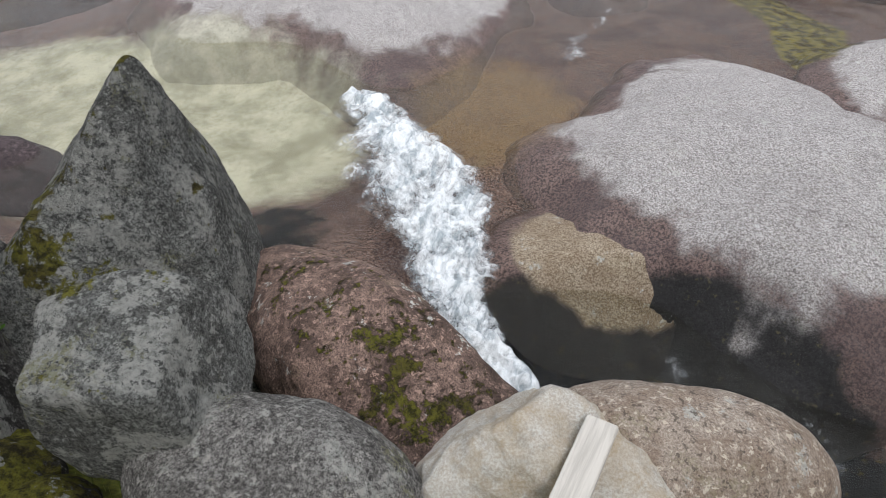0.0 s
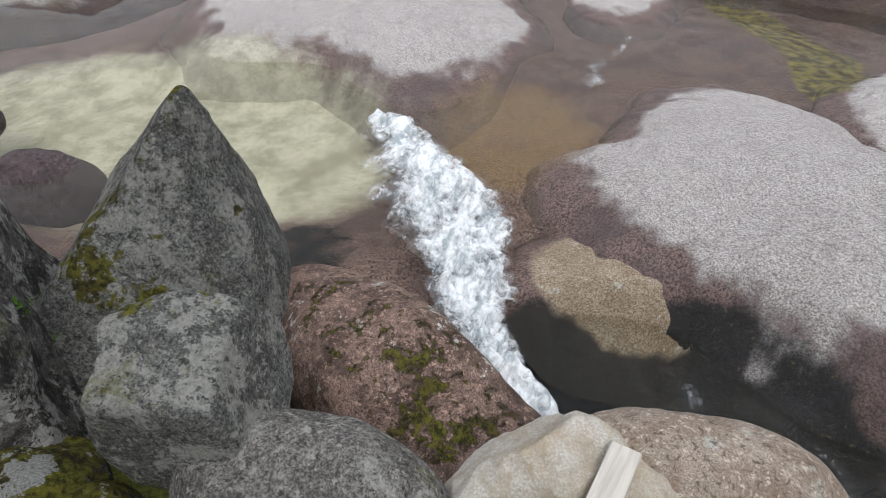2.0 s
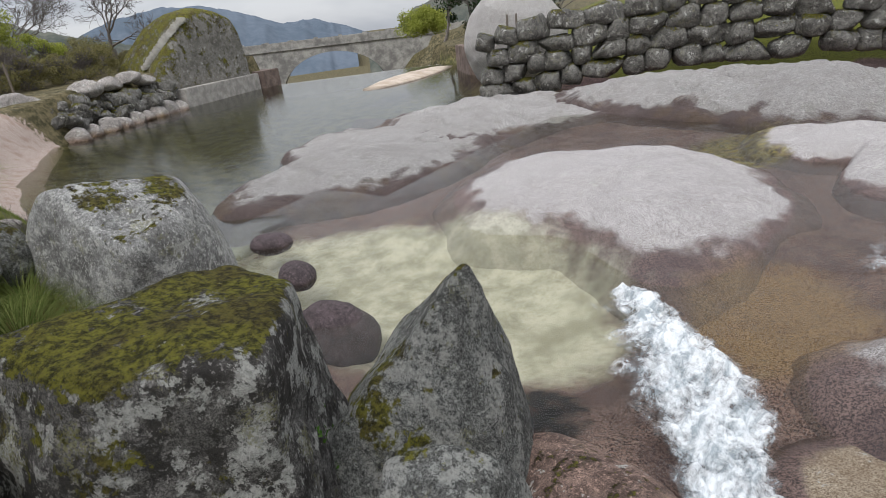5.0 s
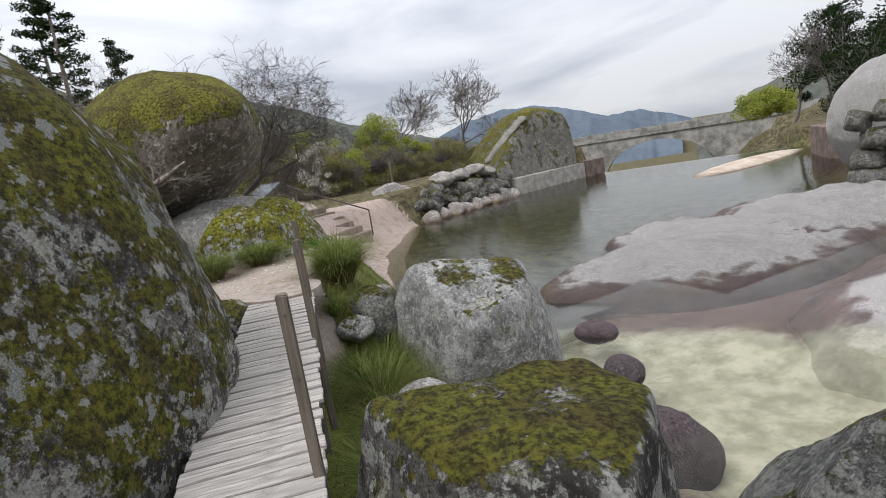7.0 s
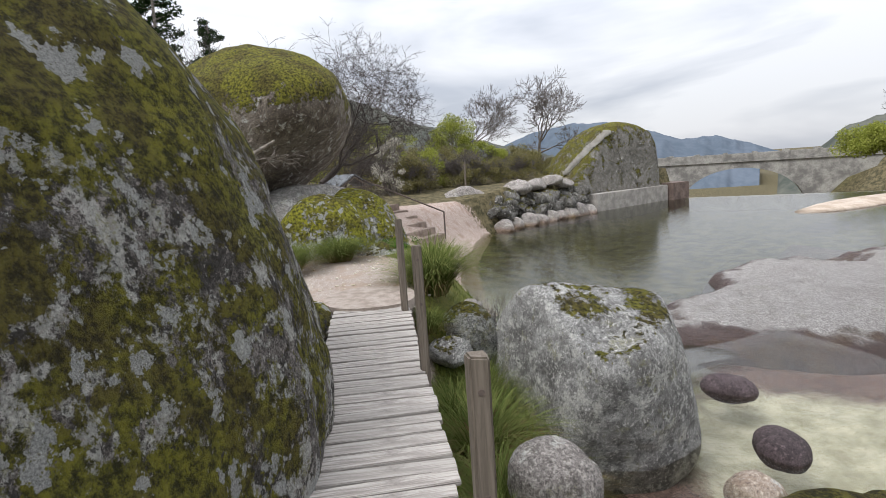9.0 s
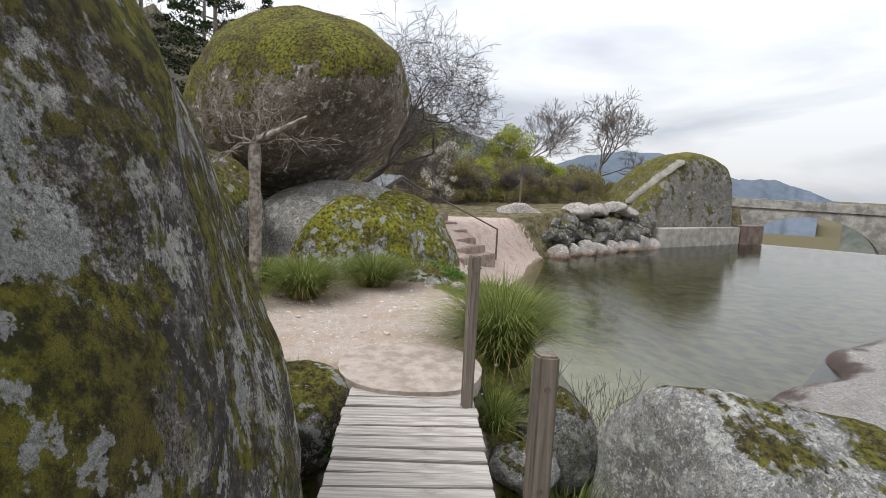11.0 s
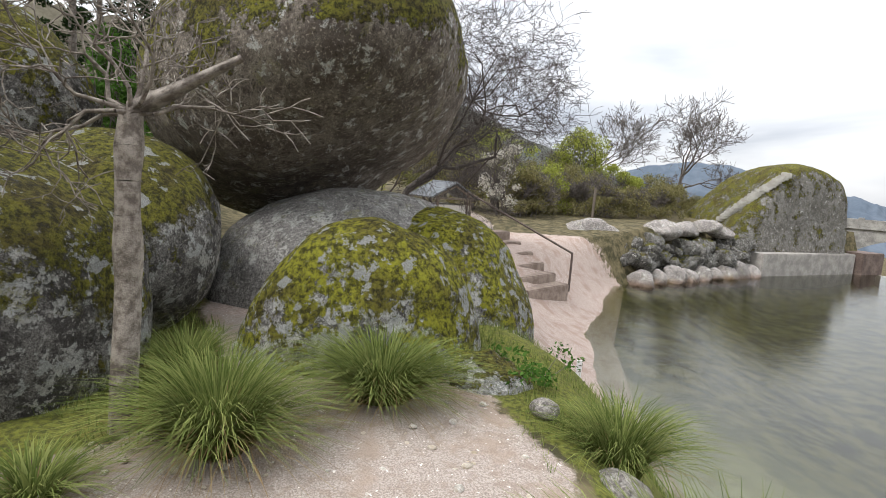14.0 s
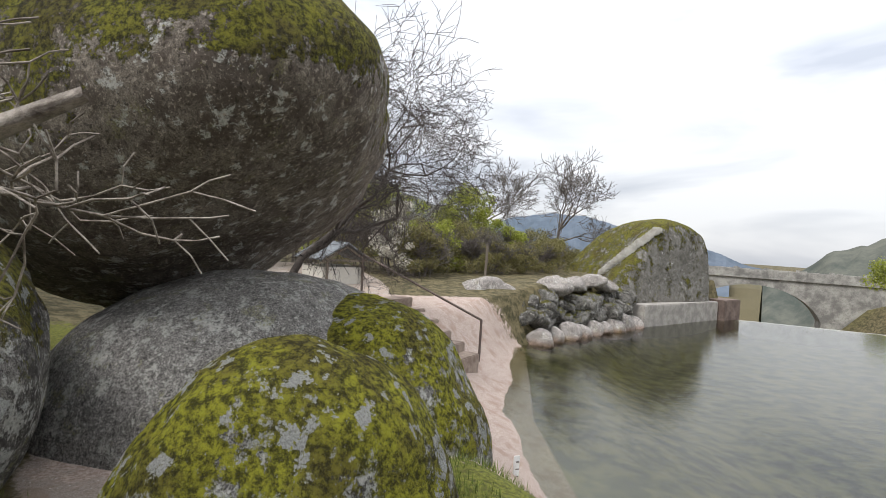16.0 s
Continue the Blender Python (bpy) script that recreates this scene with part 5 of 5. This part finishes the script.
for k, (x, y, h, w_) in enumerate(((-35.2, 9.4, 2.2, 1.6), (-36.2, 12.0, 1.9, 1.6), (-37.2, 14.0, 1.8, 1.5), (-37.6, 16.2, 1.7, 1.4), (-38.6, 12.6, 2.6, 1.8), (-40.0, 14.6, 2.4, 1.8), (-35.6, 6.2, 2.6, 1.7), (-38.8, 18.2, 1.8, 1.4))):
    bush("twiggy_shrub", (x, y, gz(x, y)), w_, w_, h, 150 + k, M_LEAF_OLIVE, "grey brown twiggy thicket behind the low wall", 3600, 0.06, 24, 4)
bush("blossom_tree", (-34.0, 7.5, gz(-34.0, 7.5)), 1.3, 1.4, 3.5, 70, M_BLOSSOM, "small tree in pale blossom", 5000, 0.06, 30, category="tree")
bush("green_tree", (-22.8, -4.8, gz(-22.8, -4.8)), 1.5, 1.6, 4.6, 71, M_LEAF_HERB, "young tree in bright green leaf between boulders", 9000, 0.07, 34, category="tree", low=0.35)
bush("bank_shrub", (-53.0, 67.5, gz(-53.0, 67.5)), 5.2, 5.2, 8.0, 72, M_LEAF_SPRING, "large yellow-green shrub before the bridge", 16000, 0.17, 70)
bush("bank_shrub", (-46.5, 65.0, gz(-46.5, 65.0)), 4.2, 4.2, 3.0, 73, M_LEAF_SPRING, "yellow-green shrub on the far bank", 12000, 0.16, 60)
bush("conifer_thicket", (-30.0, 52.0, gz(-30, 52)), 3.8, 3.8, 8.5, 74, M_LEAF_DARK, "dense dark evergreen on the far bank", 14000, 0.14, 60, category="tree", low=0.02)
bush("conifer_thicket", (-20.0, 42.0, gz(-20, 42)), 4.2, 4.2, 6.5, 75, M_LEAF_DARK, "dense dark evergreen on the far bank", 14000, 0.14, 60, category="tree", low=0.02)


def pine(base, h, seed):
    r = random.Random(seed)
    g = np.random.default_rng(seed)
    e = new("pine_tree")
    e.location = base
    v, f = [], []
    tube(v, f, (0, 0, -0.3), (0.1, 0.1, h), 0.22, 0.04, 8)
    cs = []
    for k in range(34):
        z = h * (0.25 + 0.75 * k / 34)
        a, ln = r.uniform(0, 2 * math.pi), (1.05 - z / h) * h * 0.30 * r.uniform(0.6, 1.1) + 0.35
        tip = (ln * math.cos(a), ln * math.sin(a), z + ln * 0.18)
        tube(v, f, (0, 0, z), tip, 0.05, 0.012, 4)
        for t in (0.45, 0.7, 0.95):
            cs.append((tip[0] * t, tip[1] * t, z + ln * 0.18 * t, 0.32 + 0.2 * r.random()))
    part("trunk", mesh_of("trunk", v, f), M_BARK, e)
    lv, lf = leaf_cloud(g, cs, 7000, 0.11, 0.6)
    part("foliage", mesh_of("foliage", lv, lf, False), M_LEAF_DARK, e)
    return tagged(e, "dark ragged pine on the hillside", "tree", "pines")


for k, (x, y, h) in enumerate(((-38, -8.5, 13.5), (-36, -4.5, 13), (-42, -6, 14), (-33, -11, 12.5), (-48, -2.5, 13), (-40, -13, 15))):
    pine((x, y, gz(x, y)), h, 90 + k)

# ---- dead tree by the path ----
dead = new("dead_tree")
DT = Vector((-10.98, -0.34, ground_at(-10.98, -0.34) - 0.1))
dead.location = DT
r_ = random.Random(4)
v, f = [], []
prev, rad = Vector((0.05, 0.02, 0)), 0.10
for k in range(1, 11):
    t = k / 10
    nxt = Vector((0.05 - 0.15 * t + 0.02 * math.sin(k), 0.02 - 0.03 * t, 2.05 * t))
    r2 = 0.084 - 0.016 * t + (0.015 if k in (6, 9) else 0)
    tube(v, f, prev, nxt, rad, r2, 12)
    prev, rad = nxt, r2
part("trunk", mesh_of("trunk", v, f), M_BARK_DEAD, dead, "pale peeling trunk")
fork = prev
segs_ = []
grow(r_, fork, (0.1, 0.9, 0.55), 0.75, 0.075, 0, segs_, 0.4, 0.0, (1, 1), 5, 0.05)
part("limb", limbs_mesh("limb", segs_), M_BARK_DEAD, dead, "sawn-off pale limb")
segs_ = []
for d_ in ((0.1, -0.8, 0.3), (0.2, 0.5, 0.9), (0.3, 0.9, -0.1), (0.1, -0.5, 0.9), (0.2, -1, 0.1), (0.1, 0.8, 0.3), (0.5, 0.6, 0.4), (0.4, -0.7, -0.1), (-0.3, 0.6, 0.7), (0.5, 0.1, 0.7)):
    grow(r_, fork, d_, 0.45, 0.016, 3, segs_, 0.7, 0.05, (1, 2), 4, 0.42)
part("twig_crown", limbs_mesh("twig_crown", segs_, 0.004), M_BARK_DEAD, dead, "curled bare twigs")
tagged(dead, "small dead tree with peeling bark and curled twigs", "tree")

# ---- grass clumps ----


def blades(g, n, rx, ry, h, width, droop, spread=1.0):
    """Arching blades from a tuft, four segments each."""
    a = g.uniform(0, 2 * np.pi, n)
    q = np.sqrt(g.uniform(0, 1, n))
    bx, by = rx * 0.35 * q * np.cos(a), ry * 0.35 * q * np.sin(a)
    rx, ry, h = rx * 1.5, ry * 1.5, h * 1.2
    a2 = a + g.normal(0, 0.5, n)
    ln = h * g.uniform(0.55, 1.15, n)
    out = spread * (0.25 + 0.75 * q) * g.uniform(0.5, 1.2, n)
    vs = []
    for k in range(5):
        t = k / 4
        rr = out * t ** 1.5
        z = ln * (t - droop * (0.4 + 0.6 * q) * t ** 2.6)
        x, y = bx + rr * rx * np.cos(a2), by + rr * ry * np.sin(a2)
        w = width * (1 - t) ** 0.7 + 0.0006
        px, py = -np.sin(a2) * w, np.cos(a2) * w
        vs.append(np.stack([x - px, y - py, z], 1))
        vs.append(np.stack([x + px, y + py, z], 1))
    v = np.stack(vs, 1).reshape(-1, 3)
    base = np.arange(n)[:, None] * 10
    f = np.concatenate([base + np.array([[2 * k, 2 * k + 1, 2 * k + 3, 2 * k + 2]]) for k in range(4)])
    return v, f


def clump(x, y, rx, ry, h, seed, n=900, dry=120, label="large clump of long green grass", droop=0.55, z=None):
    g = np.random.default_rng(seed)
    e = new("grass_clump")
    e.location = (x, y, (ground_at(x, y) if z is None else z) - 0.03)
    v, f = blades(g, n, rx, ry, h, 0.005, droop)
    part("green_tuft", mesh_of("green_tuft", v, f), M_BLADE, e)
    if dry:
        v, f = blades(g, dry, rx * 1.05, ry * 1.05, h * 0.75, 0.004, 0.85)
        part("dry_tuft", mesh_of("dry_tuft", v, f), M_BLADE_DRY, e, "withered straw-coloured blades")
    return tagged(e, label, "grass", "grass clumps")


clump(-10.75, 0.28, 0.5, 0.5, 0.68, 1, 1500, 260)
clump(-11.55, 1.28, 0.5, 0.55, 0.62, 2, 1500, 260)
clump(-8.75, 2.3, 0.62, 0.62, 1.0, 3, 2200, 260, "big arching clump of long green grass by the pool")
clump(-10.95, 2.95, 0.4, 0.45, 0.62, 4, 900, 60, "clump of green grass above the water")
clump(-11.9, -0.25, 0.35, 0.35, 0.5, 5, 500, 60, "loose tuft of grass beside a dead tree")
clump(-10.2, -0.45, 0.3, 0.3, 0.3, 6, 400, 30, "short tuft of grass at the path's edge")
clump(-7.3, 2.45, 0.7, 0.7, 0.85, 7, 900, 500, "hanging clump of green and dry grass on the bank")
clump(-6.2, 2.0, 0.7, 0.7, 0.85, 8, 800, 600, "hanging clump of green and dry grass by a boulder")
clump(-6.75, 2.75, 0.5, 0.5, 0.9, 9, 700, 150, "green grass tuft beside the hollow boulder")
clump(-5.2, 1.75, 0.55, 0.5, 0.6, 10, 600, 300, "tangled dry and green grass in the gully")
clump(-4.2, 1.35, 0.6, 0.5, 0.35, 11, 900, 100, "soft green grass in the gully")
clump(-3.2, 1.25, 0.6, 0.4, 0.3, 12, 800, 60, "soft green grass in the gully")

clump(-5.75, 2.35, 0.6, 0.55, 0.6, 13, 300, 600, "green and straw-coloured grass against the hollow boulder")
clump(-6.9, 1.9, 0.5, 0.45, 0.6, 14, 600, 250, "green grass on the bank below the boardwalk")
clump(-7.9, 1.95, 0.3, 0.3, 0.4, 15, 400, 60, "short green grass behind the boardwalk post")

g_ = np.random.default_rng(77)
gxs, gys = g_.uniform(-14, 0.6, 60000), g_.uniform(-1.6, 4.5, 60000)
zz, dd, _, _ = ground_height(gxs, gys)
edge_hi = np.interp(gxs, (-30, -20, -13, -11.2, -10.4, -8.4, -7.5, -7.0), (6.2, 3.4, 1.9, 2.05, 2.3, 1.75, 1.75, 1.6))
edge_lo = np.interp(gxs, (-30, -14, -12.6, -11.4, -10.4, -9.4, -8.6, -7.8, -7.2), (-2, -0.6, 0.0, 0.4, -0.6, -0.55, 0.1, 0.55, 0.6))
noise_ = fbm(np.c_[gxs, gys, 0 * gxs], 1.3, 3, 6)
ok = ((gys > edge_hi + 0.05 + 0.25 * noise_) | (gys < edge_lo - 0.05 + 0.25 * noise_) | (gxs > -7)) & (dd > 0.5) & (noise_ > -0.35)
gxs, gys, zz = gxs[ok][:26000], gys[ok][:26000], zz[ok][:26000]
n = len(gxs)
hh, aa = g_.uniform(0.04, 0.13, n), g_.uniform(0, 2 * np.pi, n)
lean_ = g_.uniform(0.2, 0.9, n) * hh
p0 = np.stack([gxs - 0.004 * np.sin(aa), gys + 0.004 * np.cos(aa), zz - 0.01], 1)
p1 = np.stack([gxs + 0.004 * np.sin(aa), gys - 0.004 * np.cos(aa), zz - 0.01], 1)
p2 = np.stack([gxs + lean_ * np.cos(aa), gys + lean_ * np.sin(aa), zz + hh], 1)
v = np.stack([p0, p1, p2], 1).reshape(-1, 3)
k = np.arange(n) * 3
tagged(part("grass", mesh_of("grass", v, np.c_[k, k + 1, k + 2]), M_BLADE), "short grass along the path and bank", "grass", kind="stuff")


def herb(x, y, z, r, h, seed, label, size=0.035, count=260):
    g = np.random.default_rng(seed)
    e = new("leafy_herb")
    e.location = (x, y, z)
    cs = [(g.uniform(-r, r), g.uniform(-r, r), g.uniform(0.1, 1) * h, r * 0.35) for _ in range(14)]
    v, f = leaf_cloud(g, cs, count, size, 0.7)
    part("leafage", mesh_of("leafage", v, f, False), M_LEAF_HERB, e)
    v, f = [], []
    for c in cs:
        tube(v, f, (c[0] * 0.3, c[1] * 0.3, 0), c[:3], 0.004, 0.002, 4)
    part("stem", mesh_of("stem", v, f), M_TWIG, e)
    return tagged(e, label, "plant", "herbs")


herb(-9.45, -0.65, ground_at(-9.45, -0.65), 0.26, 0.16, 1, "low green leafy plants beside the mossy boulder", 0.04, 400)
herb(-8.55, -0.4, ground_at(-8.55, -0.4), 0.26, 0.16, 2, "low green leafy plants beside the mossy boulder", 0.04, 400)
herb(-7.45, 0.62, 1.55, 0.2, 0.35, 3, "ivy-like leaves at the end of the boardwalk", 0.04, 240)
herb(-1.35, 2.15, 1.0, 0.22, 0.35, 4, "bramble leaves between two boulders", 0.035, 260)
herb(-1.15, 1.75, 0.95, 0.18, 0.3, 5, "bramble leaves between two boulders", 0.035, 200)
herb(-12.0, 2.65, ground_at(-12.0, 2.65), 0.35, 0.22, 6, "creeping ivy over a low rock", 0.03, 420)

shrub = new("bare_shrub")
shrub.location = (-8.3, 3.2, ground_at(-8.3, 3.2))
segs_ = []
for k in range(9):
    grow(r_, (r_.uniform(-0.2, 0.2), r_.uniform(-0.2, 0.2), -0.05), (r_.uniform(-0.5, 0.7), r_.uniform(-0.2, 0.9), 0.9), 0.5, 0.010, 3, segs_, 0.5, 0.05, (1, 2), 4, 0.15)
part("twig_crown", limbs_mesh("twig_crown", segs_, 0.0025), M_TWIG, shrub)
tagged(shrub, "leafless grey shrub hanging over the pool", "shrub")

# ---- smaller rocks ----
boulder("bank_rock", (-4.9, 2.2, 0.88), (0.46, 0.42, 0.42), M_SHORE, 20, "rounded speckled pinkish rock in the gully", seed=61, n=44, rough=0.06, p=10, planes=((0.3, -0.2, 1, 0.36), (0.9, -0.3, 0.3, 0.4)))
boulder("sunk_stone", (-5.4, 5.45, 0.25), (0.42, 0.28, 0.22), M_SUNK, -25, "smooth dark purple stone in clear water", "stone", seed=62, n=32, rough=0.04)
boulder("sunk_stone", (-4.95, 4.6, 0.12), (0.3, 0.28, 0.26), M_TAN, 10, "rounded brown stone at the stream's edge", "stone", seed=63, n=32, rough=0.06)
boulder("sunk_stone", (-7.0, 6.25, 0.25), (0.4, 0.3, 0.2), M_SUNK, 30, "dark wet stone beside the pale ledge", "stone", seed=64, n=32, rough=0.05)
boulder("sunk_boulder", (-3.9, 4.75, -0.08), (0.66, 0.5, 0.48), M_SUNK, 0, "dark purple boulder half under water", seed=65, n=44, rough=0.07)
boulder("mossy_rock", (-0.75, 1.45, 0.75), (0.4, 0.35, 0.3), M_MOSSY, 0, "low dark mossy rock below the grey block", seed=66, n=40, rough=0.09)
boulder("mossy_rock", (-0.35, 1.3, 0.72), (0.34, 0.3, 0.28), M_MOSSY, 40, "low dark mossy rock below the grey block", seed=67, n=40, rough=0.09)
boulder("bank_rock", (-8.05, 2.6, 1.35), (0.5, 0.4, 0.5), M_GREY, 20, "pale rock under the grass clump", seed=68, n=40, rough=0.08)
boulder("bank_rock", (-7.6, 2.15, 1.35), (0.3, 0.26, 0.2), M_MOSSY_SOFT, 60, "pale broken rock beside the boardwalk's end", seed=69, n=36, p=16, rough=0.1, planes=((0.3, -0.2, 1, 0.15), (0.8, 0.4, 0.4, 0.2)))
boulder("bank_rock", (-8.3, 3.6, 0.75), (0.7, 0.55, 0.5), M_GREY, 0, "grey rock at the pool's edge", seed=70, n=40, rough=0.07)
for k, (x, y, r) in enumerate(((-11.3, 2.5, 0.13), (-10.45, 2.72, 0.2), (-10.85, 0.04, 0.16), (-9.9, 3.3, 0.24), (-12.6, 0.1, 0.17))):
    boulder("pale_stone", (x, y, ground_at(x, y) + r * 0.25), (r, r * 0.85, r * 0.55), M_SHORE, 40 * k, "small pale stone beside the path", "stone", "path stones", seed=300 + k, n=20, rough=0.08)
peb = [stone_mesh((1.0, 0.8, 0.5), 0, seed=400 + k, n=4, rough=0.12) for k in range(6)]
pv, pf, cnt = [], [], 0
g2 = np.random.default_rng(11)
for k in range(900):
    x, y = g2.uniform(-12.5, -7.6), g2.uniform(-0.6, 2.2)
    r = 0.006 + 0.034 * g2.random() ** 4
    v, f = peb[k % 6]
    c, s_ = math.cos(k), math.sin(k)
    pv.append(np.c_[(v[:, 0] * c - v[:, 1] * s_) * r + x, (v[:, 0] * s_ + v[:, 1] * c) * r + y, v[:, 2] * r + ground_at(x, y) + 0.2 * r])
    pf.append(f + cnt)
    cnt += len(v)
tagged(part("gravel", mesh_of("gravel", np.vstack(pv), np.vstack(pf)), M_PALE), "pale gravel scattered over the sandy path", "gravel", kind="stuff")

# ---- small built things ----
board = box_part("loose_board", (0.13, 0.62, 0.03), pose(1.93, 1.72, 1.42, 4, -8, -20), M_BOARD, None, 0.004, 0.003, rng)
tagged(board, "short pale weathered board lying on a rock", "board")
pole = new("wooden_pole")
pole.location = (-34.6, 12.4, ground_at(-34.6, 12.4))
v, f = [], []
tube(v, f, (0, 0, -0.2), (0.05, 0, 1.6), 0.07, 0.06, 8)
part("shaft", mesh_of("shaft", v, f), M_POST, pole)
tagged(pole, "plain upright wooden pole behind the low wall", "pole")
gauge = new("water_gauge")
gauge.location = (-17.29, 5.26, 0)
box_part("board", (0.03, 0.10, 0.75), pose(0, 0, 0.2), M_WHITEPAINT, gauge, 0.003)
for k in range(4):
    box_part("mark", (0.004, 0.06, 0.02), pose(0.018, 0.01, 0.12 + 0.12 * k), M_IRON, gauge, 0.001)
tagged(gauge, "white painted water gauge with dark marks", "gauge")

hut = new("small_shelter")
hut.matrix_basis = pose(-31.2, 4.35, 2.05, 0, 0, 20) @ Matrix.Diagonal((0.76, 0.76, 0.76, 1))
bm = bmesh.new()
box_bm(bm, 2.2, 2.3, 1.1, pose(0, 0, 0.3), 0.02)
part("walls", bm, M_PLASTER, hut)
for sd in (-1, 1):
    box_part("roof_slope", (2.9, 1.75, 0.08), pose(0, sd * 0.72, 1.65, -sd * 30, 0, 0), M_ROOF, hut, 0.01)
for sd in (-1, 1):
    box_part("gable_beam", (0.08, 1.5, 0.1), pose(1.3, sd * 0.65, 1.5, -sd * 30, 0, 0), M_POST, hut, 0.005)
    box_part("corner_post", (0.1, 0.1, 1.1), pose(1.25, sd * 1.0, 0.65), M_POST, hut, 0.005)
box_part("tie_beam", (0.08, 2.3, 0.1), pose(1.3, 0, 1.2), M_POST, hut, 0.005)
tagged(hut, "small shelter with a dark slate gable roof", "shelter")

sluice = new("sluice_wall")
box_part("block", (5.0, 1.0, 2.2), pose(-20.5, 34.5, 0.6, 0, 0, 133), M_PILLAR, sluice, 0.04)
tagged(sluice, "brown concrete wall on the far bank", "wall")

# steps cut up the great rock
cut = new("rock_steps")
for k in range(20):
    t = k / 19 * 3
    cx_, cy_, cz_ = (float(np.interp(t, (0, 1, 2, 3), q)) for q in ((-37.4, -36.5, -35.85, -35.8), (21.35, 21.9, 22.65, 23.7), (2.6, 3.6, 4.5, 5.25)))
    box_part("step", (1.0, 0.5, 0.3), pose(cx_, cy_, cz_ + 0.02, rng.uniform(-4, 4), 0, -38 + rng.uniform(-6, 6)), M_STEPPALE, cut, 0.04, 0.03, rng)
tagged(cut, "pale worn steps climbing the great rock", "steps")
for k, (x, y) in enumerate(((-11.6, 23.95), (-11.25, 24.15))):
    v, f = [], []
    tube(v, f, (0, 0, -0.5), (0, 0, 0.75), 0.05, 0.045, 7)
    e = new("fence_post")
    e.location = (x, y, 2.75)
    part("shaft", mesh_of("shaft", v, f), M_POST, e)
    tagged(e, "short grey wooden fence post on the wall", "post", "fence posts")

# ---- landing at the boardwalk's end ----
bm = bmesh.new()
made = bmesh.ops.create_circle(bm, cap_ends=True, segments=28, radius=0.62)
for q in made["verts"]:
    q.co.x = q.co.x * 1.05 + 0.03 * math.sin(7 * q.co.y)
ext = bmesh.ops.extrude_face_region(bm, geom=list(bm.faces))
for q in [g for g in ext["geom"] if isinstance(g, bmesh.types.BMVert)]:
    q.co.z += 0.12
ob = part("concrete_landing", bm, simple("smooth_sandy_concrete", (0.25, 0.205, 0.17), (0.38, 0.325, 0.28), 6.0, 0.9, 0.01))
ob.matrix_basis = pose(-8.0, 1.2, 2.03, 0, 0, 10)
tagged(ob, "smooth worn concrete landing at the boardwalk's end", "landing", kind="structure")
